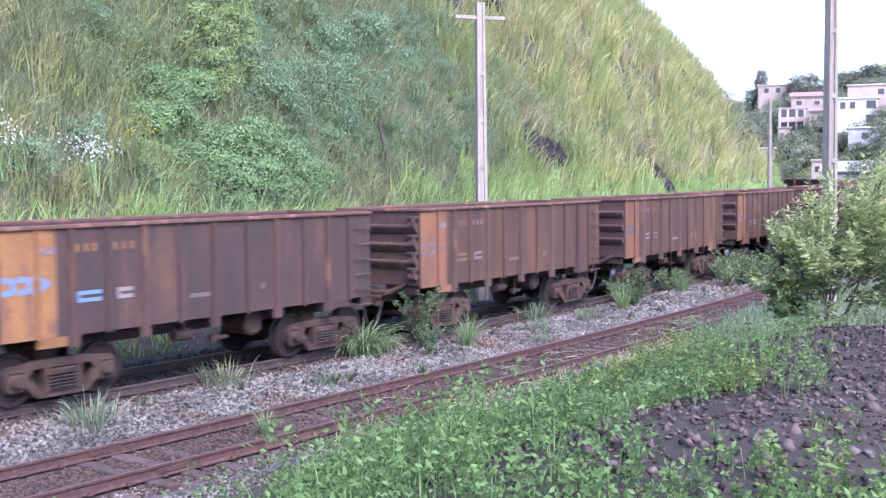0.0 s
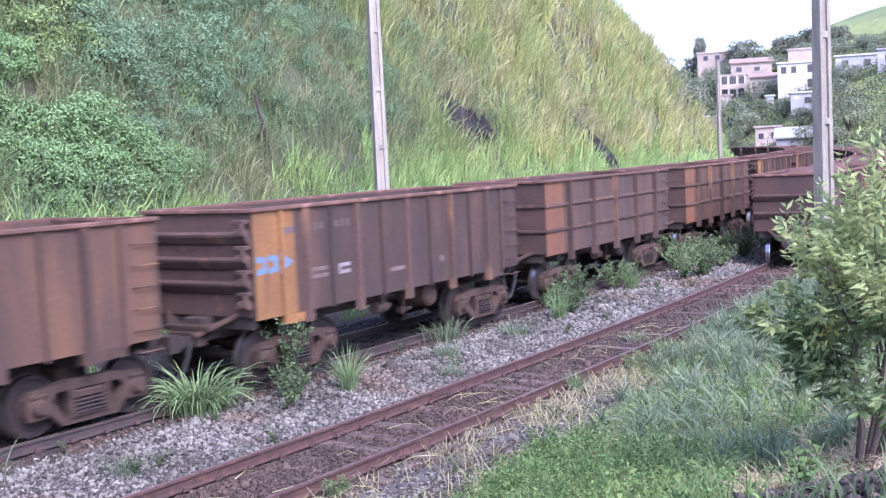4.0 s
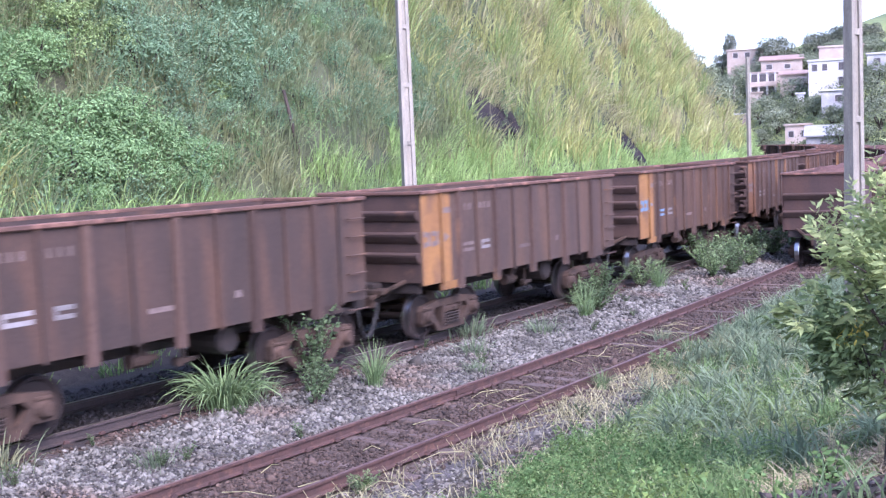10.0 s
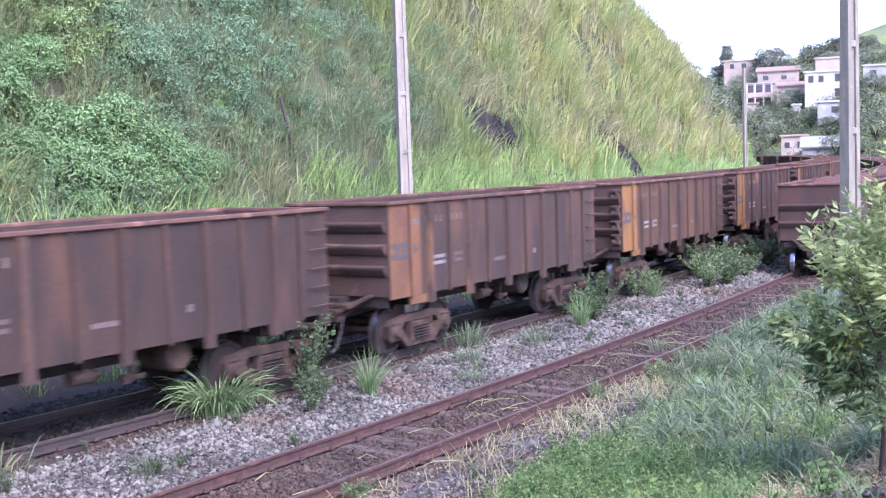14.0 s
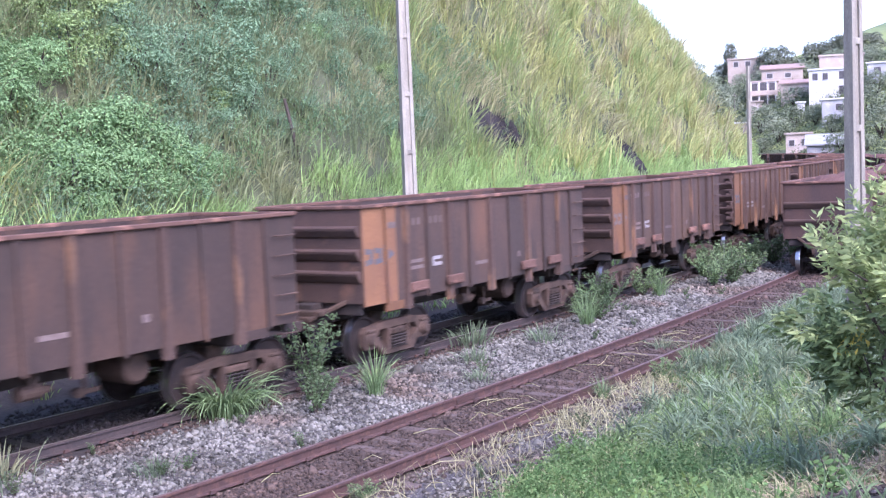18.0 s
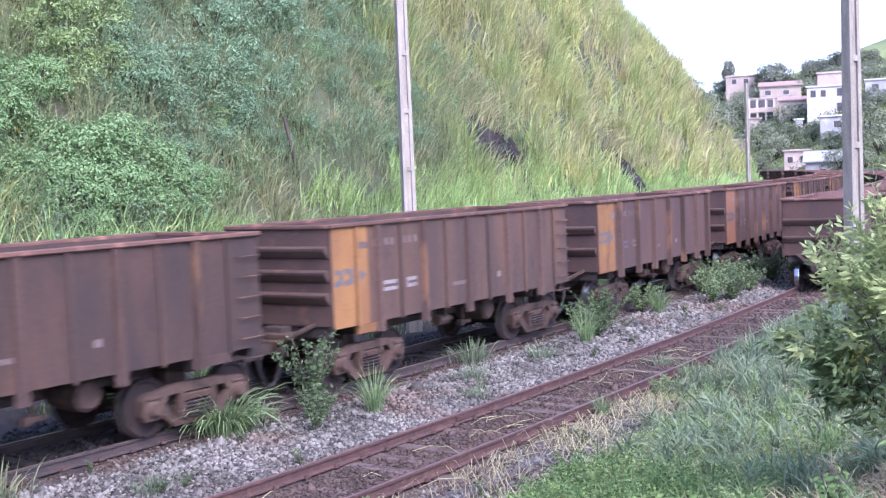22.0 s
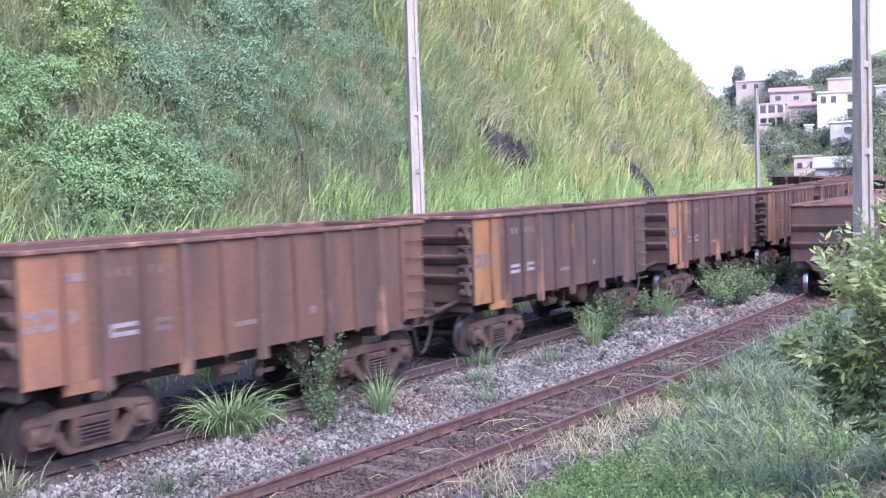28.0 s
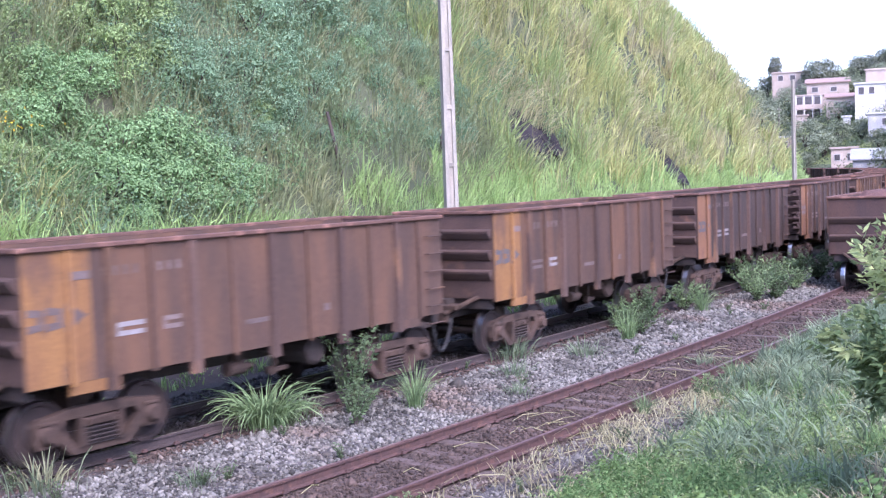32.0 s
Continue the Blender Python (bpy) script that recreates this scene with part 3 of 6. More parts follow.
def make_wheelset():
    if "wheelset" not in CACHE:
        sh = wheelset(Shape())
        me = sh.mesh("wheelset", "wheel")
        me.materials.append(MAT["tread"])
        ix = []
        for p in me.polygons:
            c = p.center
            d = math.hypot(c.x, c.z)
            ix.append(1 if d > WHEEL_R - 0.03 and abs(p.normal.y) < 0.9 else 0)
        me.polygons.foreach_set("material_index", ix)
        CACHE["wheelset"] = me
    return CACHE["wheelset"]


def sideframe(sh):
    y0, y1 = -0.07, 0.07
    top = [(-1.10, 0.36), (-1.07, 0.28), (-0.76, 0.28), (-0.70, 0.46), (-0.58, 0.625), (0.58, 0.625), (0.70, 0.46), (0.76, 0.28), (1.07, 0.28), (1.10, 0.36), (1.10, 0.60), (1.02, 0.70), (0.80, 0.72), (0.45, 0.775), (-0.45, 0.775), (-0.80, 0.72), (-1.02, 0.70), (-1.10, 0.60)]
    sh.prism(top, y0, y1)
    low = [(-0.90, 0.50), (-0.50, 0.11), (0.50, 0.11), (0.90, 0.50), (0.74, 0.585), (0.40, 0.215), (-0.40, 0.215), (-0.74, 0.585)]
    sh.prism(low, y0 + 0.004, y1 - 0.004)
    for x in (-0.33, 0.33):
        sh.prism([(x - 0.05, 0.2), (x + 0.05, 0.2), (x + 0.05, 0.66), (x - 0.05, 0.66)], y0 - 0.02, y1 + 0.008)
    # axle-box lugs and the wear plates on the columns
    for x in (-1, 1):
        sh.box(x * 0.9 - 0.13, y0 - 0.05, 0.60, x * 0.9 + 0.13, y1, 0.66, 0.015)
        sh.box(x * 0.33 - 0.035, y0 - 0.04, 0.50, x * 0.33 + 0.035, y0 - 0.018, 0.62)
    for x in (-BASE2, BASE2):
        sh.ring(1, (x, 0, WHEEL_R), [(-0.17, 0.05), (-0.17, 0.10), (-0.12, 0.12), (-0.075, 0.165), (0.075, 0.165)], 14)
    return sh


def springs(sh):
    for x in (-0.17, 0.0, 0.17):
        for y in (-0.06,):
            pts = [(x + 0.075 * math.cos(a), y + 0.075 * math.sin(a), 0.225 + 0.24 * a / (2 * math.pi * 4)) for a in np.linspace(0, 2 * math.pi * 4, 25)]
            sh.tube(pts, 0.02, 4)
    sh.box(-0.27, -0.1, 0.214, 0.27, 0.08, 0.232)
    return sh


def bolster(sh):
    sh.box(-0.27, -1.12, 0.47, 0.27, 1.12, 0.60, 0.02)
    sh.box(-0.2, -0.6, 0.6, 0.2, 0.6, 0.92, 0.03)
    for y in (-1, 1):
        sh.box(-0.2, y * 1.13 - 0.012, 0.5, -0.03, y * 1.13 + 0.012, 0.57)
        sh.box(0.03, y * 1.13 - 0.012, 0.5, 0.2, y * 1.13 + 0.012, 0.57)
    return sh


def brake_beam(sh):
    for x in (-0.42, 0.42):
        sh.box(x - 0.04, -0.85, 0.3, x + 0.04, 0.85, 0.38)
        for y in (-0.8, 0.8):
            sh.box(x - 0.06 + (0.02 if x > 0 else -0.02), y - 0.06, 0.25, x + 0.06, y + 0.06, 0.55, 0.015)
    return sh


def bogie(parent, x, wheels):
    b = part("bogie", shared("bolster", bolster, "bogie"), parent, pose(x, 0, 0), "cast steel three-piece bogie")
    for y in (-1, 1):
        m = pose(0, y * 1.03, 0, 0, 0, 0 if y < 0 else 180)
        part("side_frame", shared("side_frame", sideframe, "bogie"), b, m)
        part("spring_nest", shared("spring_nest", springs, "under"), b, m)
    part("brake_beam", shared("brake_beam", brake_beam, "under"), b)
    for dx in (-BASE2, BASE2):
        o = part("wheelset", make_wheelset(), b, pose(dx, 0, WHEEL_R), "steel wheels with bright worn treads")
        wheels.append((o, dx))


def mark(parent, x, z, w, h, mat, y=-1.301, tilt=0.0, name="marking"):
    sh = shared("%s_%.2f_%.2f" % (name, w, h), lambda s: s.box(-w / 2, -0.003, -h / 2, w / 2, 0.003, h / 2), mat)
    part(name, sh, parent, pose(x, y, z, 0, tilt, 0))


def lettering(sh):
    """A group of four worn figures, as plain upright strokes."""
    for k in range(4):
        x = -0.27 + 0.18 * k
        sh.box(x - 0.03, -0.003, -0.07, x + 0.03, 0.003, 0.07)
    return sh


def emblem(sh):
    """Two open blocks and an arrowhead, plain shapes."""
    for x in (-0.36, -0.06):
        sh.prism([(x - 0.13, -0.17), (x + 0.12, -0.13), (x + 0.12, 0.13), (x - 0.13, 0.17), (x - 0.13, 0.06), (x + 0.02, 0.05), (x + 0.02, -0.05), (x - 0.13, -0.06)], -0.003, 0.003)
    sh.prism([(0.12, -0.2), (0.46, 0.0), (0.12, 0.2), (0.12, 0.07), (0.26, 0.0), (0.12, -0.07)], -0.003, 0.003)
    return sh


def wagon(kind, paint, marks, rng):
    """An open ore wagon. kind: ribbed, hooked, belted, posted or bracketed."""
    car = new("ore_wagon")
    wheels = []
    steel = "redbrown" if kind == "posted" else rng.choice(["brown", "brown", "rustbrown", "rustbrown", "palebrown"])
    for y in (-1, 1):
        m = pose(0, y * (HW - 0.075), 0, 0, 0, 0 if y < 0 else 180)
        part("side_sheet", shared("side_sheet", side_sheet, steel), car, m)
        face = y * (HW - 0.05)
        turn = 0 if y < 0 else 180
        if kind in ("belted", "posted"):
            posts = (-3.22, -1.62, 0.02, 1.66, 3.3) if kind == "belted" else (-3.25, -1.95, -0.7, 0.55, 1.8, 3.05, 4.1)
            for x in posts:
                part("rib", shared("wide_rib", wide_rib, "rib"), car, pose(x, face, 0, 0, 0, turn) @ Matrix.Diagonal((0.9, 1.5, 1, 1)))
            if kind == "belted":
                for z in (ZT - 0.66, ZT - 1.3):
                    part("belt", shared("belt", belt, "rib"), car, pose(0, face, z, 0, 0, turn))
        else:
            for x in WIDE:
                part("rib", shared("wide_rib", wide_rib, "rib"), car, pose(x, face, 0, 0, 0, turn))
            for x in THIN:
                part("thin_rib", shared("thin_rib", thin_rib, steel), car, pose(x, face, 0, 0, 0, turn))
        for x in (-3.5, 3.5):
            if kind not in ("belted", "posted"):
                part("skirt", shared("skirt", skirt, paint if (paint and x < 0 and y < 0) else steel), car, pose(x, y * (HW - 0.075), 0))
        if y < 0 and paint:
            part("painted_panel", shared("painted_panel", painted_sheet, paint), car, pose(-HL + 0.56, face - 0.001, 0), "worn %s paint" % {"yellow": "yellow", "orange": "faded orange", "redorange": "red-orange"}[paint])
            if kind not in ("belted", "posted"):
                part("thin_rib", shared("thin_rib", thin_rib, paint), car, pose(-3.89, face - 0.005, 0, 0, 0, turn))
    for x in (-1, 1):
        part("end_sheet", shared("end_sheet", end_sheet, "dark" if kind != "posted" else steel), car, pose(x * (HL - 0.025), 0, 0, 0, 0, 0 if x < 0 else 180))
        for z in ((2.62, 2.18, 1.76) if kind not in ("belted", "posted") else (2.35, 1.78)):
            if kind == "belted":
                z2 = ZT - 0.66 if z > 2 else ZT - 1.3
                part("end_belt", shared("end_belt", end_belt, "rib"), car, pose(x * HL, 0, z2, 0, 0, 0 if x < 0 else 180))
            else:
                part("end_rib", shared("end_rib", end_rib, "dark") if x < 0 else shared("short_end_rib", lambda q: end_rib(q, False), "dark"), car, pose(x * HL, 0, z, 0, 0, 0 if x < 0 else 180))
    if kind == "hooked":
        for z in (2.86, 2.42, 2.0, 1.62):
            part("hook", shared("hook", hook, "dark"), car, pose(-HL - 0.01, -HW + 0.24, z))
    if kind == "bracketed":
        for x in (-2.9, -1.55, 1.6, 2.9):
            part("side_bracket", shared("side_bracket", side_bracket, "rim"), car, pose(x, -HW + 0.05, 0))
    part("top_rim", shared("top_rim", top_rim, "rim"), car)
    part("end_platform", shared("end_platform", end_platform, "bogie"), car, pose(-HL - 0.0, 0, 0))
    for y in (-1, 1):
        part("strut", shared("strut%d" % y, lambda q: q.tube([(0.0, y * 0.85, 1.25), (-0.5, y * 0.3, 0.93)], 0.05, 6), "bogie"), car, pose(-HL + 0.03, 0, 0))
    part("floor", shared("floor", floor_sheet, "dark"), car)
    part("underframe", shared("underframe", underframe, "under"), car)
    for turn in (0, 180):
        part("drawbar", shared("drawbar", drawbar, "under"), car, pose(0, 0, 0, 0, 0, turn))
    part("air_hose", shared("air_hose", air_hose, "hose"), car)
    part("air_reservoir", shared("air_reservoir", reservoir, rng.choice(["bogie", "under", "bogie"])), car, pose(1.35, 0, 0))
    part("brake_cylinder", shared("brake_cylinder", brake_cylinder, "bogie"), car, pose(-0.55, 0, 0))
    part("brake_lever", shared("brake_lever", brake_lever, "bogie"), car, pose(0.5, 0, 0))
    if kind != "posted":
        for q in range(6):
            part("rung", shared("rung", rung, "rib"), car, pose(HL - 0.28, -HW + 0.05, 1.0 + 0.34 * q))
    # worn lettering, kept as plain strokes
    fy = -HW + 0.05 - 0.004
    if marks:
        code, a, b = marks[:3]
        for x in (-3.0, -2.2):
            tagged(part("lettering", shared("lettering", lettering, code), car, pose(x, fy, 2.68)), kind="stuff")
        for x, w, mat in ((-2.86, 0.5, a), (-2.1, 0.34, b)):
            part("marking", shared("marking_%.1f" % w, lambda q: q.prism([(-w / 2, -0.1), (w / 2, -0.1), (w / 2, -0.03), (-w / 2 + 0.06, -0.03), (-w / 2 + 0.06, 0.03), (w / 2, 0.03), (w / 2, 0.1), (-w / 2, 0.1)], -0.003, 0.003), mat), car, pose(x, fy, 1.82))
        mark(car, -0.35, 1.62, 0.5, 0.08, "dim", fy)
        mark(car, 1.3, 1.66, 0.14, 0.12, "dim", fy)
    if paint and kind != "belted":
        mat = marks[3] if marks and len(marks) > 3 else "greyblue"
        part("emblem", shared("emblem", emblem, mat), car, pose(-4.06, fy - 0.006, 2.1))
        mark(car, -3.68, 2.66, 0.3, 0.12, "dim", fy - 0.006)
    for x in (-BOGIE_X, BOGIE_X):
        bogie(car, x, wheels)
    return car, wheels


def car_plan():
    """Kind, paint and marks of every wagon, by its number from the front of the view."""
    rng = random.Random(21)
    plan = {}
    for k in range(-21, 43):
        kind = "hooked" if rng.random() < 0.5 else "ribbed"
        paint = rng.choice(["yellow", "orange", "orange", "orange", "orange"])
        marks = ("dim", rng.choice(["white", "dim", "white"]), rng.choice(["white", "dim"]), rng.choice(["greyblue", "greyblue", "dim"]))
        plan[k] = [kind, paint, marks]
    for k in plan:
        plan[k][0] = "hooked" if k in (-2, -1, 0, 3, 8, 12, 13, 14, 18, 21, 22, 28, 30, 32, 35, 40) else "ribbed"
        plan[k][1] = "yellow" if k in (-1, 0, 3, 6, 9, 10, 13, 14, 22, 25, 26, 28, 32, 37, 38) else "orange"
    for k in (1, 2):
        plan[k] = ["belted", "redorange", None]
    for k in (19, 20):
        plan[k][0] = "bracketed"
    plan[23] = ["posted", "redorange", ("dim", "greyblue", "dim", "greyblue")]
    plan[24] = ["posted", "yellow", ("dim", "greyblue", "dim", "greyblue")]
    for k in (-1, 0):
        plan[k] = ["hooked", "yellow", ("yellow", "blue", "white", "blue")]
    plan[3][2] = ("dim", "dim", "white", "blue")
    plan[9][2] = ("dim", "blue", "white", "blue")
    plan[12][2] = ("orange", "white", "white", "greyblue")
    for k in (13, 14, 25, 32):
        plan[k][2] = ("yellow" if k == 13 else "dim", "white", "white", "greyblue")
    plan[28][2] = ("dim", "dim", "white", "greyblue")
    plan[-2] = ["hooked", "orange", ("dim", "orange", "dim", "dim")]
    return plan


CARS = []
for _k, (_kind, _paint, _marks) in car_plan().items():
    _rng = random.Random(500 + _k)
    _car, _wheels = wagon(_kind, _paint, _marks, _rng)
    _word = {"hooked": "ribbed sides, hooked end", "ribbed": "ribbed sides", "belted": "two horizontal belts", "posted": "broad side posts", "bracketed": "small side brackets"}[_kind]
    tagged(_car, "empty %s ore wagon, %s, %s panel" % ("red-brown" if _kind == "posted" else "brown", _word, {"yellow": "yellow", "orange": "faded orange", "redorange": "red-orange"}[_paint]), "ore wagon", "wagons of the passing train")
    CARS.append((_k, _car, _wheels))

# the arc position of a wagon's front end, wagon 0, over time
TRAVEL = [(0, 1.46), (0.5, 8.32), (1, 15.14), (1.5, 21.95), (2, 28.85), (3, 42.51), (6.5, 90.47), (7, 97.26), (8, 110.94), (9, 124.52), (10, 138.17), (11, 151.75), (12, 165.42), (13, 179.06), (14, 192.69), (16.5, 226.78), (17, 233.56), (18, 247.19), (19, 260.84), (20, 274.46), (21, 288.16), (22, 301.81), (23, 315.48), (24, 329.14), (25, 342.83), (27.5, 377.11), (28, 383.96), (29, 397.67), (30, 411.39), (31, 425.12), (32, 438.92)]


def travelled(t):
    tt, ss = zip(*TRAVEL)
    return float(np.interp(t, tt, ss))


def car_pose(k, dist):
    s = dist - k * PITCH - BODY_L / 2
    return stand(s, -GAUGE / 2, 0.0)


def motions():
    step = 1.0 / FPS
    for k, car, wheels in CARS:
        walk(car, [(t, car_pose(k, d)) for t, d in TRAVEL])
        # the wheels turn while the wagon rolls past the camera
        t_in, t_out = (k * PITCH + 1) / 13.65, (k * PITCH + 36) / 13.65
        t_in, t_out = max(0.0, t_in), min(32.0, t_out)
        if t_out - t_in < 0.2:
            continue
        f0, f1 = round(t_in * FPS), round(t_out * FPS)
        times = [f * step for f in range(f0, f1 + 1)]
        for o, dx in wheels:
            rows = [(t, pose(dx, 0, WHEEL_R, 0, math.degrees(travelled(t) / WHEEL_R), 0)) for t in times]
            if f0 > 1:
                rows.insert(0, (0.0, rows[0][1]))
            if f1 < 32 * FPS - 1:
                rows.append((32.0, rows[-1][1]))
            walk(o, rows)


# ---------------------------------------------------------------- loaded wagons standing on the near track
def ore_heap(sh, seed):
    rng = random.Random(seed)
    nx, ny = 26, 10
    vs, fs = [], []
    for i in range(nx + 1):
        for j in range(ny + 1):
            u, v = i / nx, j / ny
            x, y = (u - 0.5) * 2 * (HL - 0.08), (v - 0.5) * 2 * (HW - 0.14)
            e = min(1, min(u, 1 - u) * 5) * min(1, min(v, 1 - v) * 3.2)
            z = 2.62 + 0.55 * e ** 0.8 + e * (rng.uniform(-0.05, 0.05) + 0.1 * math.sin(u * 12 + seed))
            vs.append((x, y, z))
    for i in range(nx):
        for j in range(ny):
            a = i * (ny + 1) + j
            fs.append((a, a + ny + 1, a + ny + 2, a + 1))
    return sh.add(vs, fs)


def standing_wagons():
    rng = random.Random(3)
    s = 36.3
    for k in range(12):
        car, _w = wagon("posted", None, None, rng)
        car.name = "ore_wagon"
        part("ore_load", shared("ore_heap%d" % (k % 3), lambda q: ore_heap(q, k % 3), "ore", True), car, None, "heap of red-brown iron ore")
        tagged(car, "brown open ore wagon standing loaded with iron ore", "ore wagon", "loaded wagons standing on the empty track")
        car.matrix_basis = stand(s + BODY_L / 2, NEAR_TRACK_W + GAUGE / 2, NEAR_TRACK_Z - 0.18)
        s += PITCH * (1 + (NEAR_TRACK_W) / RM)


standing_wagons()


# ---------------------------------------------------------------- concrete poles
def concrete_pole(s, w, z0, h, b0, b1, turn, label, arm=False):
    p = new("utility_pole")
    sh = Shape()
    # H section, tapered: two flanges and a web, with cross ties
    prof = [(-0.5, -0.34), (-0.2, -0.34), (-0.2, -0.2), (0.2, -0.2), (0.2, -0.34), (0.5, -0.34), (0.5, 0.34), (0.2, 0.34), (0.2, 0.2), (-0.2, 0.2), (-0.2, 0.34), (-0.5, 0.34)]
    n = len(prof)
    sh.add([(x * q, y * q, z) for z, q in ((0, b0), (h, b1)) for x, y in prof], [(j, (j + 1) % n, (j + 1) % n + n, j + n) for j in range(n)] + [tuple(range(n, 2 * n))])
    part("shaft", sh.mesh("shaft", "concrete"), p)
    for k in range(1, int(h / 1.55)):
        z = 1.55 * k
        q = b0 + (b1 - b0) * z / h
        part("tie", shared("tie_%.2f" % q, lambda c: c.box(-q * 0.25, -q * 0.335, -0.06, q * 0.25, q * 0.335, 0.06, 0.01), "concrete"), p, pose(0, 0, z))
    if arm:
        part("crossarm", shared("crossarm", lambda c: c.box(-0.9, -0.05, -0.06, 0.9, 0.05, 0.06, 0.01), "concrete"), p, pose(0, 0, h - 0.5))
    p.matrix_basis = stand(s, w, z0, turn)
    return tagged(p, label, "utility pole", "concrete poles along the line")


concrete_pole(24.35, -4.2, -0.5, 10.1, 0.38, 0.28, -35, "grey concrete pole in tall grass behind the train", True)
concrete_pole(20.25, 8.45, -0.5, 10.5, 0.34, 0.24, -25, "grey concrete pole beside the empty track")
concrete_pole(66.3, -4.7, -0.4, 9.1, 0.26, 0.2, -30, "slim far concrete pole at the hill's foot")
concrete_pole(239.0, 25.4, 9.5, 6.0, 0.3, 0.25, -60, "small far utility pole with a crossarm among houses", True)


# ---------------------------------------------------------------- plants
def green(name, c1, c2, scale=0.6, c3=None, tr=0.45, island=0.3, cut=0.58, scale3=0.4):
    return surface(name, c1, c2, scale, 0.9, 0.0, c3=c3, scale3=scale3, cut=cut, vary=0.12, grain=9, island=island, spec=0.05, translucent=tr)


MAT.update(
    lime=green("lush_lime_grass", (0.47, 0.62, 0.25), (0.36, 0.50, 0.19), 0.7, island=0.32),
    midgreen=green("slope_green_grass", (0.42, 0.50, 0.20), (0.30, 0.385, 0.15), 0.6, island=0.3),
    dry=green("dry_yellow_green_grass", (0.53, 0.53, 0.225), (0.38, 0.40, 0.165), 0.4, c3=(0.43, 0.37, 0.20), scale3=0.25, cut=0.56, island=0.3),
    olive=green("mixed_hill_grass", (0.34, 0.375, 0.20), (0.22, 0.265, 0.135), 0.5, c3=(0.34, 0.345, 0.18), scale3=0.3, cut=0.54, island=0.32, tr=0.45),
    straw=green("pale_dry_grass", (0.52, 0.485, 0.28), (0.40, 0.375, 0.20), 0.4, c3=(0.36, 0.31, 0.19), island=0.3),
    leaf=green("shrub_leaf", (0.2487, 0.3784, 0.1715), (0.1796, 0.2899, 0.1247), 0.9, island=0.2, tr=0.3),
    leafblue=green("blue_green_leaf", (0.2330, 0.3495, 0.2043), (0.1652, 0.2609, 0.1473), 0.8, c3=(0.2711, 0.3298, 0.1806), island=0.16, tr=0.3),
    leafyellow=green("yellow_green_leaf", (0.31, 0.405, 0.17), (0.24, 0.335, 0.13), 0.9, island=0.22, tr=0.35),
    weed=green("fresh_weed_leaf", (0.1935, 0.3087, 0.1125), (0.1395, 0.2327, 0.0855), 0.8, c3=(0.2610, 0.3230, 0.0900), island=0.45),
    bankgrass=green("bank_grass", (0.2421, 0.3048, 0.1856), (0.1744, 0.2286, 0.1341), 0.7, c3=(0.3003, 0.3048, 0.1754), island=0.4),
    freshgrass=green("fresh_bank_grass", (0.1968, 0.2880, 0.1160), (0.1476, 0.2250, 0.0864), 0.8, c3=(0.2460, 0.2745, 0.1360), island=0.45),
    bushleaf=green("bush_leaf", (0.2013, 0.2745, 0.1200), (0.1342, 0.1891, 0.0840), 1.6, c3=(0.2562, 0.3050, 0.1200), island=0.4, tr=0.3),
    # distant leaves, lightened so the colour carries the haze
    treeleaf=green("haze_paled_tree_leaf", (0.235, 0.27, 0.18), (0.195, 0.228, 0.15), 0.3, island=0.1, tr=0.2),
    skyleaf=green("skyline_tree_leaf", (0.2040, 0.2210, 0.1615), (0.1530, 0.1700, 0.1232), 0.3, tr=0.2),
    scrubleaf=green("town_scrub_leaf", (0.17, 0.20, 0.12), (0.12, 0.145, 0.09), 0.2, island=0.15, tr=0.2),
    deadleaf=green("dry_fallen_stem", (0.42, 0.34, 0.235), (0.30, 0.24, 0.165), 2.0, tr=0.2, island=0.4),
    litter=green("leaf_litter", (0.1125, 0.0863, 0.0713), (0.0750, 0.0585, 0.0510), 2.0, c3=(0.1875, 0.1688, 0.1500), tr=0.0, island=0.6),
    petal=green("white_petal", (0.7, 0.7, 0.66), (0.6, 0.62, 0.55), 2.0, tr=0.2, island=0.1),
    yellowpetal=green("yellow_petal", (0.6, 0.42, 0.04), (0.5, 0.36, 0.04), 2.0, tr=0.2, island=0.1),
    bark=surface("shrub_bark", (0.085, 0.065, 0.055), (0.055, 0.045, 0.04), 6, 0.95, 0.5, stretch=(1, 1, 0.3)),
    rock=surface("dark_cut_rock", (0.026, 0.021, 0.022), (0.015, 0.013, 0.014), 1.5, 0.95, 0.9, c3=(0.04, 0.032, 0.031), scale3=2.5),
)


def place(s, w, z=None):
    """Arrays of s and w to world points on the ground."""
    s, w = np.asarray(s, float), np.asarray(w, float)
    z = ground_z(s, w) if z is None else z
    a, r = s / RM, RM + w
    return np.stack([r * np.sin(a), CY - r * np.cos(a), z], -1)


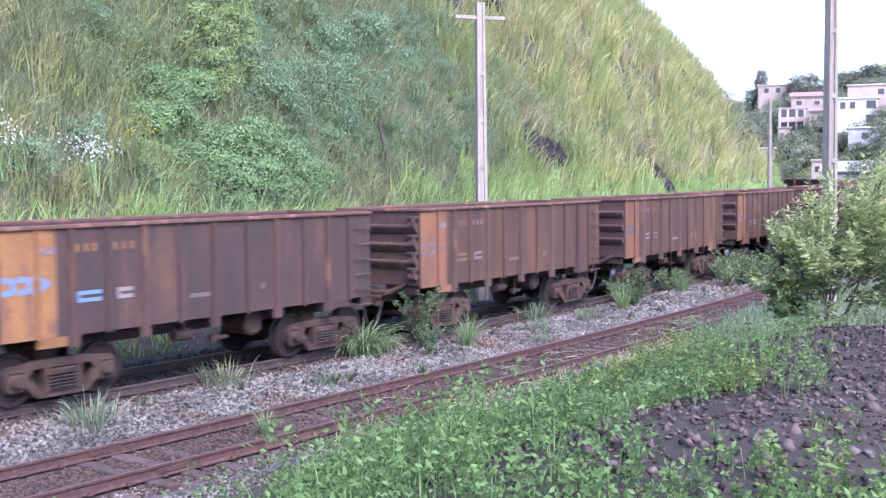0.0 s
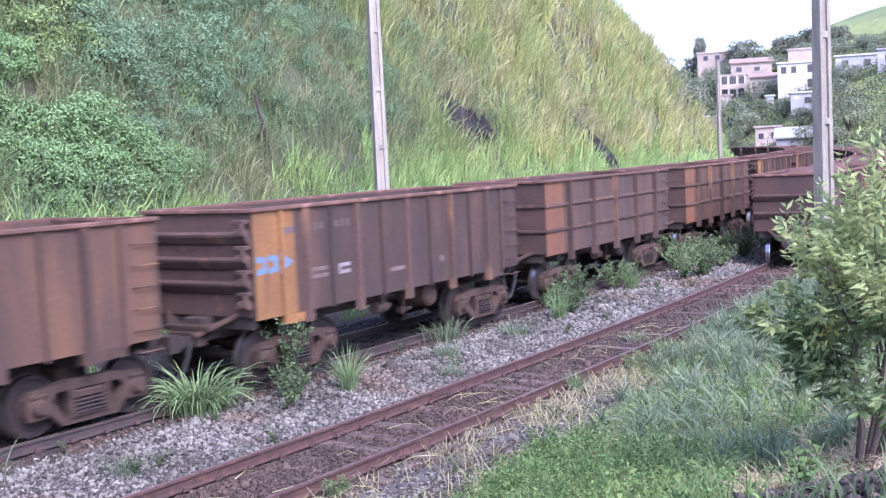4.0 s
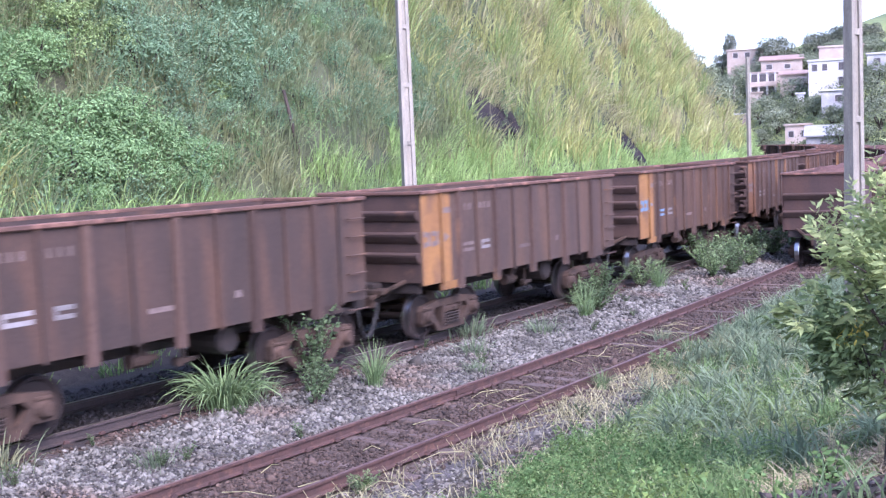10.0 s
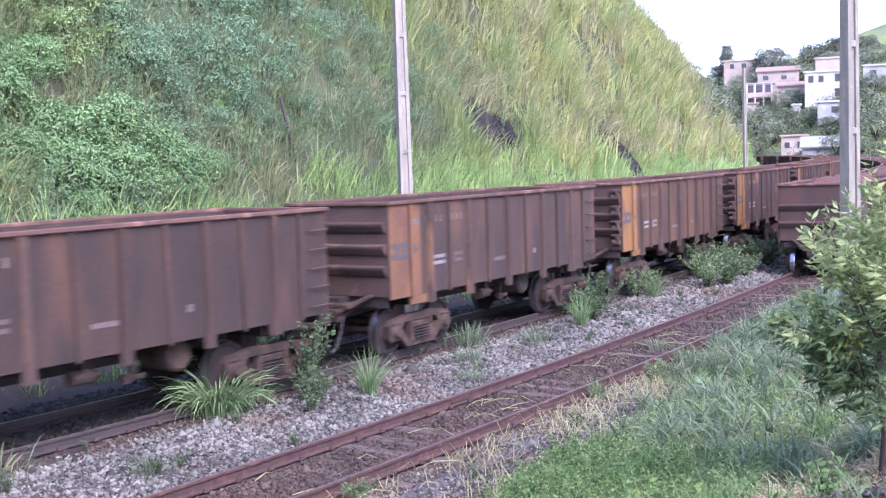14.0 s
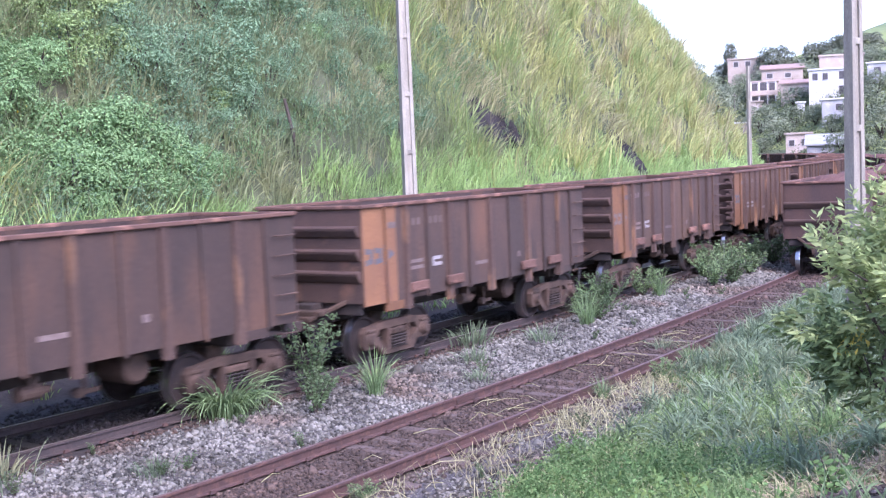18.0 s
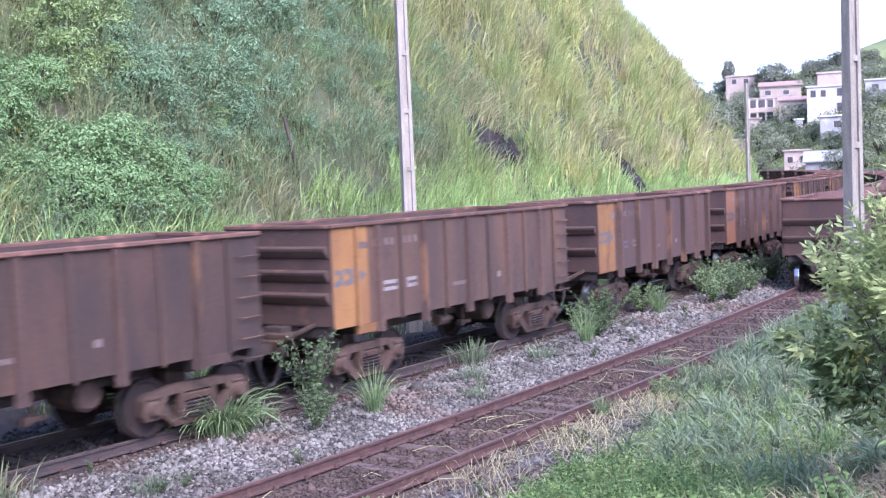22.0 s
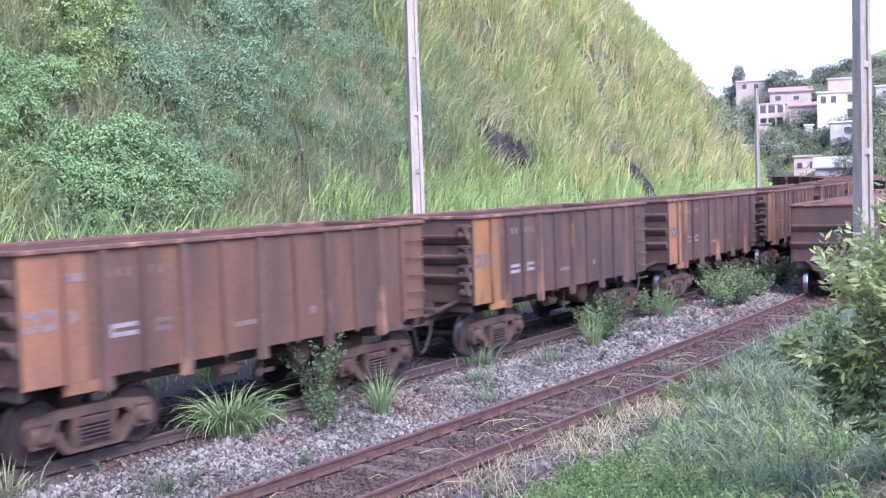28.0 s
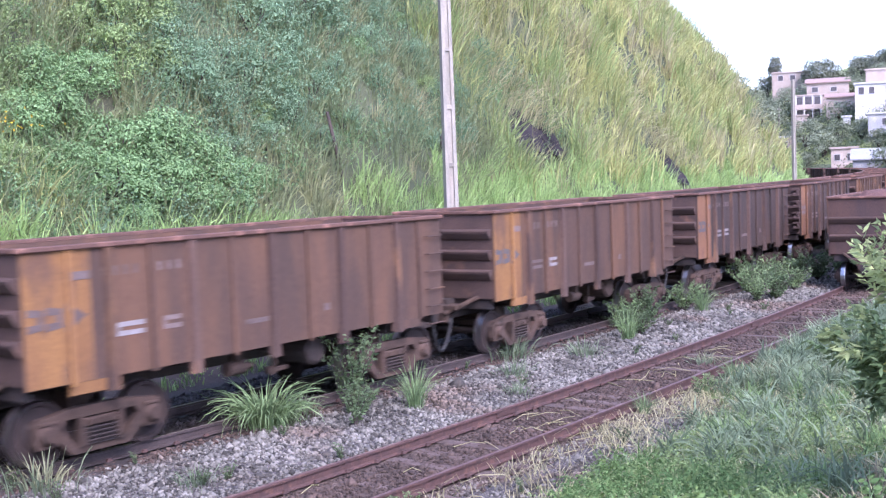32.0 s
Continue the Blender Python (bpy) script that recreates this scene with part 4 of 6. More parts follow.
def blades(rng, P, h, width, bend, droop=None, away=None):
    """Curved tapering blades of grass from the points P: vertices and triangles."""
    n = len(P)
    a = rng.uniform(0, 2 * np.pi, n)
    d = np.stack([np.cos(a), np.sin(a), np.zeros(n)], 1)
    if away is not None:
        d = d * 0.35 + away
    if droop is not None:
        d = d * 0.5 + droop
        d /= np.linalg.norm(d, axis=1, keepdims=True)
    side = np.stack([-d[:, 1], d[:, 0], np.zeros(n)], 1)
    side2 = np.stack([np.cos(a * 3.7), np.sin(a * 3.7), np.zeros(n)], 1)
    side = np.where(rng.random((n, 1)) < 0.5, side, side2)
    h, width, bend = (np.broadcast_to(q, n)[:, None] for q in (h, width, bend))
    up = np.array([0, 0, 1.0])
    m = P + up * h * 0.6 + d * h * bend * 0.35
    t = P + up * h * (1.0 - bend * 0.55) + d * h * bend * 1.1
    V = np.stack([P - side * width * 0.5, P + side * width * 0.5, m - side * width * 0.4, m + side * width * 0.4, t], 1)
    k = np.arange(n)[:, None] * 5
    T = np.concatenate([k + [0, 1, 3], k + [0, 3, 2], k + [2, 3, 4]], 1)
    return V.reshape(-1, 3), T.reshape(-1, 3)


def arcs(rng, P, h, width, bend, away=None):
    """Long blades that rise and arch over, in four steps."""
    n = len(P)
    a = rng.uniform(0, 2 * np.pi, n)
    d = np.stack([np.cos(a), np.sin(a), np.zeros(n)], 1)
    if away is not None:
        d = d * 0.5 + away
        d /= np.linalg.norm(d, axis=1, keepdims=True)
    side = np.stack([-d[:, 1], d[:, 0], np.zeros(n)], 1) + rng.normal(0, 0.4, (n, 3))
    side /= np.linalg.norm(side, axis=1, keepdims=True)
    h, width, bend = (np.broadcast_to(q, n)[:, None] for q in (h, width, bend))
    rows = []
    for t, k in ((0.0, 0.6), (0.33, 1.0), (0.62, 0.85), (0.85, 0.5), (1.0, 0.06)):
        a2 = bend * t * 1.5
        c = P + np.array([0, 0, 1.0]) * h * np.sin(a2) / (bend * 1.5) + d * h * (1 - np.cos(a2)) / (bend * 1.5)
        rows += [c - side * width * 0.5 * k, c + side * width * 0.5 * k]
    V = np.stack(rows, 1)
    k = np.arange(n)[:, None] * 10
    T = np.concatenate([k + [2 * j + o for o in q] for j in range(4) for q in ((0, 1, 3), (0, 3, 2))], 1)
    return V.reshape(-1, 3), T.reshape(-1, 3)


def plumes(rng, P, h, width, bend, d):
    """Broad grass blades that rise and fall over towards d, in three steps."""
    n = len(P)
    d = d / np.linalg.norm(d, axis=1, keepdims=True)
    side = np.stack([-d[:, 1], d[:, 0], np.zeros(n)], 1) + rng.normal(0, 0.5, (n, 3))
    side /= np.linalg.norm(side, axis=1, keepdims=True)
    h, width, bend = (np.broadcast_to(q, n)[:, None] for q in (h, width, bend))
    rows = []
    for t, k in ((0.0, 0.7), (0.45, 1.0), (0.8, 0.6)):
        a2 = bend * t * 1.8
        c = P + np.array([0, 0, 1.0]) * h * np.sin(a2) / (bend * 1.8) + d * h * (1 - np.cos(a2)) / (bend * 1.8)
        rows += [c - side * width * 0.5 * k, c + side * width * 0.5 * k]
    a2 = bend * 1.8
    rows.append(P + np.array([0, 0, 1.0]) * h * np.sin(a2) / a2 + d * h * (1 - np.cos(a2)) / a2)
    V = np.stack(rows, 1)
    k = np.arange(n)[:, None] * 7
    T = np.concatenate([k + q for q in ([0, 1, 3], [0, 3, 2], [2, 3, 5], [2, 5, 4], [4, 5, 6])], 1)
    return V.reshape(-1, 3), T.reshape(-1, 3)


def leaves(rng, C, D, length, width):
    """Folded pointed leaves at C along the directions D."""
    n = len(C)
    D = D / np.linalg.norm(D, axis=1, keepdims=True)
    r = rng.normal(size=(n, 3))
    side = np.cross(D, r)
    side /= np.linalg.norm(side, axis=1, keepdims=True)
    nor = np.cross(side, D)
    length, width = np.broadcast_to(length, n)[:, None], np.broadcast_to(width, n)[:, None]
    mid = C + D * length * 0.45
    V = np.stack([C, mid + side * width * 0.5 + nor * width * 0.15, C + D * length - nor * length * 0.1, mid - side * width * 0.5 + nor * width * 0.15], 1)
    k = np.arange(n)[:, None] * 4
    T = np.concatenate([k + [0, 1, 2], k + [0, 2, 3]], 1)
    return V.reshape(-1, 3), T.reshape(-1, 3)


def join(parts):
    V, T, o = [], [], 0
    for v, t in parts:
        V.append(v)
        T.append(t + o)
        o += len(v)
    return np.concatenate(V), np.concatenate(T)


def facing_leaves(rng, C, N, length, width):
    """Leaves at C that lie across the directions N, tips hanging a little."""
    n = len(C)
    N = N + rng.normal(0, 0.38, (n, 3))
    N /= np.linalg.norm(N, axis=1, keepdims=True)
    D = rng.normal(size=(n, 3)) + np.array([0, 0, -0.35])
    D -= N * np.sum(D * N, axis=1, keepdims=True)
    D /= np.linalg.norm(D, axis=1, keepdims=True)
    W = np.cross(N, D)
    length, width = np.broadcast_to(length, n)[:, None], np.broadcast_to(width, n)[:, None]
    mid = C + D * length * 0.42
    V = np.stack([C, mid + W * width * 0.5 + N * width * 0.16, C + D * length - N * length * 0.12, mid - W * width * 0.5 + N * width * 0.16], 1)
    k = np.arange(n)[:, None] * 4
    T = np.concatenate([k + [0, 1, 2], k + [0, 2, 3]], 1)
    return V.reshape(-1, 3), T.reshape(-1, 3)


def lobed(seed, rx, rz, lobes, n, leaf, mat, ragged=0.16):
    """A crown of rounded lobes, each a shell of small leaves, with gaps between them and ragged shoots."""
    rng = np.random.default_rng(seed)
    a = 2.399963 * np.arange(lobes) + rng.uniform(-0.4, 0.4, lobes)
    h = (np.arange(lobes) + 0.5) / lobes
    q = np.sqrt(1 - np.clip(h * 1.02 - 0.12, -0.2, 0.98) ** 2) * rng.uniform(0.5, 0.88, lobes)
    L = np.stack([np.cos(a) * q * rx, np.sin(a) * q * rx, (h * 0.95 + rng.uniform(-0.08, 0.08, lobes)) * rz * 1.3], 1)
    R = rng.uniform(0.26, 0.46, lobes) * (rx + rz) * 0.5
    k = rng.choice(lobes, n, p=R ** 2 / np.sum(R ** 2))
    d = rng.normal(size=(n, 3))
    d /= np.linalg.norm(d, axis=1, keepdims=True)
    d[:, 2] = np.where(d[:, 2] < -0.25, -d[:, 2], d[:, 2])
    reach = 1 + np.abs(rng.normal(0, ragged, n)) - 0.35 * rng.random(n) ** 3
    C = L[k] + d * (R[k] * reach)[:, None] * np.array([1, 1, 0.85])
    size = leaf * rng.uniform(0.6, 1.25, n)
    V, T = facing_leaves(rng, C, d * 0.8 + np.array([0, 0, 0.55]), size, size * 0.52)
    return tri_mesh("crown", V, T, mat)


def sprays(rng, P, H, lean, per, leaf):
    """Leafy stems rising from P: leaves all along each stem."""
    n = len(P)
    a, b = rng.normal(0, lean, n), rng.normal(0, lean, n)
    k = np.repeat(np.arange(n), per)
    t = rng.uniform(0.15, 1.0, n * per)
    C = P[k] + np.stack([a[k] * t ** 1.5, b[k] * t ** 1.5, t], 1) * H[k][:, None] + rng.normal(0, leaf * 0.45, (n * per, 3))
    D = rng.normal(size=(n * per, 3)) * np.array([1, 1, 0.5]) + np.array([0, -0.15, 0.45])
    size = rng.uniform(0.6, 1.25, n * per) * leaf
    return leaves(rng, C, D, size, size * 0.5)


def stems(seed, h, r, spread, n, mat="bark"):
    rng = random.Random(seed)
    sh = Shape()
    for k in range(n):
        a = 2 * math.pi * k / n + rng.uniform(-0.4, 0.4)
        e = spread * rng.uniform(0.5, 1.0)
        pts = [(0.03 * math.cos(a), 0.03 * math.sin(a), -0.1), (0.25 * e * math.cos(a), 0.25 * e * math.sin(a), h * 0.35), (0.6 * e * math.cos(a + 0.2), 0.6 * e * math.sin(a + 0.2), h * 0.7), (e * math.cos(a), e * math.sin(a), h)]
        sh.tube(pts, r, 6, r * 0.35)
    return sh.mesh("trunk", mat)


# crowns shared between shrubs of a kind
SHRUBS = {}
for _i in range(4):
    SHRUBS["leaf", _i] = (lobed(30 + _i, 1.0, 0.8, 17, 3900, 0.08, "leaf"), stems(60 + _i, 1.0, 0.035, 0.6, 5))
    SHRUBS["leafblue", _i] = (lobed(40 + _i, 1.0, 0.85, 12, 3000, 0.072, "leafblue", 0.3), stems(70 + _i, 1.0, 0.03, 0.6, 5))
    SHRUBS["leafyellow", _i] = (lobed(50 + _i, 0.95, 0.9, 11, 2500, 0.085, "leafyellow", 0.3), stems(80 + _i, 1.0, 0.03, 0.6, 4))
WORDS = {"leaf": "dense mid-green leafy shrub on the slope", "leafblue": "blue-green shrub among grass on the slope", "leafyellow": "light yellow-green shrub on the slope"}


def shrub(kind, s, w, size, form, turn, tall=1.0, sink=0.25):
    ob = new("shrub")
    c, t = SHRUBS[kind, form]
    part("crown", c, ob, Matrix.Diagonal((size, size, size * tall, 1)))
    part("trunk", t, ob, Matrix.Diagonal((size, size, size * tall, 1)))
    p = ground_at(s, w)
    ob.matrix_basis = pose(p.x, p.y, p.z - sink * size, 0, 0, turn)
    return tagged(ob, WORDS[kind], "shrub", "shrubs on the hillside")


def hillside_shrubs():
    rng = random.Random(12)
    # the thick green bank of bushes at the hill's foot
    for s, u, r in ((17.0, 9.2, 1.08), (18.0, 9.3, 1.04), (18.8, 9.1, 1.05), (19.3, 8.6, 0.97), (19.8, 8.3, 0.9), (17.1, 8.6, 1.0), (18.0, 8.3, 0.94), (16.3, 8.4, 0.97), (18.9, 8.1, 0.73), (19.9, 7.9, 0.6), (15.6, 10.5, 0.85), (16.5, 10.5, 0.8), (14.6, 9.6, 0.8), (17.3, 10.6, 0.8), (15.4, 9.0, 0.8), (16.5, 7.9, 0.6), (15.7, 9.9, 0.9), (20.6, 8.4, 0.7), (21.4, 8.5, 0.6), (7.5, 8.4, 0.6), (14.7, 8.4, 0.6)):
        shrub("leaf", s, -u, r * 1.08, rng.randrange(4), rng.uniform(0, 360), rng.uniform(0.9, 1.15))
    # the blue-green thicket up the slope
    for s, u, r in ((20.4, 10.2, 0.96), (22.2, 10.6, 1.0), (22.7, 10.2, 1.0), (20.9, 9.7, 0.87), (23.6, 9.9, 0.84), (24.7, 11.6, 1.07), (25.4, 10.8, 0.98), (20.4, 10.8, 0.89), (26.2, 11.6, 0.92), (25.5, 10.0, 0.79), (22.4, 9.2, 0.73), (23.9, 9.5, 0.75), (20.6, 8.9, 0.62), (24.6, 9.1, 0.7), (26.0, 9.2, 0.6), (26.8, 10.2, 0.7), (33.5, 11.6, 0.7), (33.7, 10.3, 0.8), (38.6, 11.9, 0.9), (32.9, 9.4, 0.7), (24.8, 12.2, 0.91), (28.5, 11.8, 0.97), (13.7, 11.5, 0.88), (11.7, 8.9, 0.81), (9.6, 8.5, 0.77), (23.7, 10.5, 1.2), (27.6, 11.7, 1.3), (24.6, 12.9, 1.2), (20.4, 10.0, 0.94), (30.2, 11.4, 0.8), (29.4, 10.3, 0.6), (31.5, 12.4, 0.8), (22.6, 12.2, 0.9), (35.6, 12.9, 0.8), (28.0, 13.2, 0.8), (30.6, 9.2, 0.5)):
        shrub("leafblue", s, -u, r * 1.1, rng.randrange(4), rng.uniform(0, 360), rng.uniform(0.85, 1.3), 0.3)
    # lighter bushes
    for s, u, r in ((19.2, 11.3, 0.96), (20.2, 11.5, 0.99), (18.4, 10.7, 0.93), (19.7, 10.6, 0.79), (24.5, 10.3, 0.48), (22.8, 9.7, 0.46), (32.9, 10.7, 0.54), (39.1, 12.3, 0.61), (13.8, 8.8, 0.47), (14.4, 8.8, 0.47), (18.6, 11.8, 1.1), (20.6, 12.0, 0.9), (13.1, 8.6, 0.69), (8.1, 9.0, 0.4), (17.6, 11.4, 0.8)):
        shrub("leafyellow", s, -u, r, rng.randrange(4), rng.uniform(0, 360), rng.uniform(0.9, 1.25))
    for _ in range(26):
        s, u = rng.uniform(21, 40), 10.5 + 8 * rng.random() ** 1.3
        shrub(rng.choice(["leafblue", "leafblue", "leaf"]), s, -u, rng.uniform(0.4, 0.8), rng.randrange(4), rng.uniform(0, 360), rng.uniform(0.9, 1.5), 0.4)
    # leafy growth at the far toe of the hill
    for s, u, r in ((84, 7.0, 0.9), (88, 7.2, 1.1), (92, 7.4, 1.0), (96, 7.8, 1.2), (100, 8.2, 1.2), (105, 8.4, 1.3)):
        shrub("leafyellow", s, -u, r, rng.randrange(3), rng.uniform(0, 360))


ROCKS = ((38.8, 9.7, 1.2, 1.0), (40.2, 9.3, 0.8, 0.7), (52.2, 8.6, 1.5, 1.0), (53.4, 8.2, 0.9, 0.7), (38.9, 14.5, 1.3, 1.0), (43.6, 14.3, 1.0, 0.7))


def rocks():
    for k, (s, u, a, b) in enumerate(ROCKS):
        rng = random.Random(90 + k)
        bm = bmesh.new()
        bmesh.ops.create_icosphere(bm, subdivisions=4, radius=1.0)
        for v in bm.verts:
            q = v.co.normalized()
            f = 1 + 0.35 * noise.noise(q * 1.7 + Vector((k * 3.1, 0, 0))) + 0.22 * noise.noise(q * 4.5) + 0.1 * noise.noise(q * 11)
            v.co = q * f
        me = bpy.data.meshes.new("rock_outcrop")
        bm.to_mesh(me)
        bm.free()
        me.materials.append(MAT["rock"])
        ob = new("rock_outcrop", me)
        p = ground_at(s, -u)
        ob.matrix_basis = pose(p.x + 0.02, p.y - 0.06, p.z + 0.02, 55, 0, heading(s)) @ Matrix.Diagonal((a, b * 1.3, 0.24, 1))
        tagged(ob, "dark purple-brown rock face showing through dry grass", "rock", "rock faces on the hillside")


def hill_grass():
    rng = np.random.default_rng(5)

    def field(name, label, mat, n, s0, s1, u0, u1, h, width, bend, keep=None, down=0.0, power=1.0, clump=0.0):
        s = s0 + (s1 - s0) * rng.random(n) ** power
        u = rng.uniform(u0, u1, n)
        if clump:
            m = max(1, n // 20)
            k = rng.integers(0, m, n)
            ds, du = rng.normal(0, clump, n), rng.normal(0, clump * 0.6, n)
            tall = rng.uniform(0.6, 1.25, m)[k]
            s, u = s[:m][k] + ds, u[:m][k] + du
        ok = (u > 4.1)
        for rs, ru, ra, rb in ROCKS:
            ok &= ((s - rs + 0.2) / (ra * 1.15)) ** 2 + ((u - ru - 0.2) / (rb * 1.5)) ** 2 > rng.uniform(0.6, 1.2, n)
        if keep is not None:
            ok &= keep(s, u)
        s, u = s[ok], u[ok]
        P = place(s, -u)
        P[:, 2] -= 0.06
        a = s / RM
        away = np.stack([ds[ok], -du[ok], 0 * s], 1) / max(clump, 0.01) if clump else None
        dn = np.stack([np.sin(a), -np.cos(a), np.full(len(s), -0.15)], 1) * down
        far = 1 + np.clip((s - 35) / 60, 0, 1.3)
        hh = rng.uniform(h[0], h[1], len(s)) * (tall[ok] if clump else 1.0)
        a = rng.uniform(0, 2 * np.pi, len(s))
        d = np.stack([np.cos(a), np.sin(a), np.zeros(len(s))], 1) * 0.6 + (away * 0.8 if clump else 0) + dn * 1.6
        d[:, 2] = 0
        V, T = plumes(rng, P, hh, rng.uniform(0.6, 1.2, len(s)) * width * far, rng.uniform(bend[0], bend[1], len(s)), d)
        tagged(new(name, tri_mesh(name, V, T, mat)), label, "grass", kind="stuff")

    wave = lambda s, u: 0.5 + 0.5 * np.sin(s * 0.55 + 2.1 * np.sin(u * 0.6)) * np.sin(u * 0.5 + s * 0.13)
    field("toe_grass", "tall lush lime-green grass at the hill's foot", "lime", 28000, 18.0, 64, 5.0, 8.9, (0.6, 1.15), 0.042, (0.2, 0.75), lambda s, u: u < np.interp(s, [18, 20, 22, 25, 28.5, 34, 41, 64], [7.0, 7.4, 7.7, 7.9, 8.2, 8.7, 8.6, 8.0]) + 0.35 * np.sin(s * 1.3), 0.4, 1.3, 0.2)
    field("toe_grass", "tall pale green grass in front of the bushes", "lime", 8000, -10, 22, 5.6, 7.4, (0.8, 1.6), 0.045, (0.3, 0.9), None, 0.3, 1.0, 0.18)
    field("hill_grass", "dry yellow-green grass hanging down the steep slope", "dry", 62000, 35, 128, 7.8, 34, (0.9, 2.0), 0.05, (0.25, 0.95), lambda s, u: (s > 40 + 4 * np.sin(u * 0.8)) | (rng.random(len(s)) < 0.25), 0.35, 1.5, 0.3)
    field("tall_dry_grass", "tall pale strands of dry grass standing in clumps", "straw", 13000, 36, 120, 7.8, 32, (1.4, 2.6), 0.036, (0.2, 0.8), lambda s, u: (s > 38 + 4 * np.sin(u * 0.8)), 0.25, 1.5, 0.22)
    field("green_clumps", "fresh green grass clumps in the dry slope", "midgreen", 20000, 35, 110, 7.8, 28, (1.2, 2.3), 0.05, (0.25, 0.9), lambda s, u: wave(s * 1.7, u * 1.3) > 0.42, 0.3, 1.4, 0.26)
    field("hill_grass", "mixed olive-green grass and herbs on the slope", "olive", 46000, 8, 50, 6.9, 20, (0.6, 1.4), 0.042, (0.3, 0.95), lambda s, u: ((s < 41) | (rng.random(len(s)) < 0.3)) & ((s < 22) | (u > np.interp(s, [22, 28, 34, 41], [6.9, 7.4, 8.2, 8.4]))), 0.4, 1.0, 0.2)
    field("dry_grass", "yellowish dry grass on the upper slope", "dry", 36000, -14, 27, 7.4, 30, (0.7, 1.4), 0.036, (0.35, 0.95), lambda s, u: (s < 13.5 + 1.5 * np.sin(u)) | (u > 12.4 + 0.8 * np.sin(s)), 0.5, 1.0, 0.22)
    field("dry_grass", "pale straw-coloured dry grass tufts on the slope", "straw", 15000, -12, 44, 7.8, 30, (0.7, 1.4), 0.032, (0.3, 0.9), lambda s, u: ((wave(s, u) > 0.55) & ~((s > 13) & (s < 26) & (u < 12.4))) | (s < 13) | ((s > 26) & (u < 10.5) & (wave(s * 2, u) > 0.35)), 0.5, 1.0, 0.18)
    field("far_toe_grass", "green grass at the far foot of the hill", "lime", 5000, 60, 125, 4.4, 7.6, (0.7, 1.4), 0.05, (0.3, 0.8), None, 0.4, 1.0, 0.4)
    # dead blades that hang over the bare rock
    for rs, ru, ra, rb in ROCKS:
        m = int(130 * ra)
        s, u = rs + rng.normal(0, ra * 0.7, m), ru + rb * rng.uniform(0.1, 1.7, m)
        P = place(s, -u)
        a = s / RM
        d = np.stack([np.sin(a), -np.cos(a), 0 * s], 1) + rng.normal(0, 0.35, (m, 3)) * np.array([1, 1, 0])
        V, T = plumes(rng, P, rng.uniform(0.9, 2.0, m), rng.uniform(0.02, 0.045, m), rng.uniform(0.7, 1.3, m), d)
        tagged(new("hanging_grass", tri_mesh("hanging_grass", V, T, "straw")), "dead grass blades hanging over dark rock", "grass", kind="stuff")
    # leafy undergrowth between the shrubs, in patches of several hues
    n = 13000
    s, u = 13 + 29 * rng.random(n) ** 1.3, 7.4 + 8.5 * rng.random(n) ** 1.1
    lump = np.sin(s * 1.15 + 1.7 * np.sin(u * 0.9)) * np.sin(u * 1.35 + 0.6 * s) + 0.5 * np.sin(s * 2.7 + u) * np.sin(u * 3.1)
    ok = lump + rng.normal(0, 0.3, n) + np.clip((30 - s) / 30, -0.7, 0.3) > -0.2
    ok &= (u > np.interp(s, [20, 28, 34, 41], [7.8, 8.4, 8.9, 8.7]) + 0.2) | (s < 20)
    s, u, lump = s[ok], u[ok], lump[ok]
    P = place(s, -u)
    H = rng.uniform(0.4, 0.9, len(s)) + 0.6 * np.clip(lump, 0, 1)
    hue = np.sin(s * 0.5 + 1.0) + np.sin(u * 0.9 + 0.3 * s) + rng.normal(0, 0.3, len(s)) - 0.05 * (s - 24)
    for low, high, mat in ((-9, 0.5, "leafblue"), (0.5, 1.6, "leaf"), (1.6, 9, "leafyellow")):
        q = (hue >= low) & (hue < high)
        V, T = sprays(rng, P[q], H[q], 0.35, 16, 0.085)
        tagged(new("hill_undergrowth", tri_mesh("hill_undergrowth", V, T, mat)), "leafy green undergrowth covering the slope", "undergrowth", kind="stuff")
    # open verge between the running rails and the hill
    field("verge_grass", "low green weeds beyond the far rail", "weed", 4500, 2, 40, 4.1, 5.6, (0.15, 0.45), 0.03, (0.3, 0.9), None, 0.0, 1.0, 0.2)


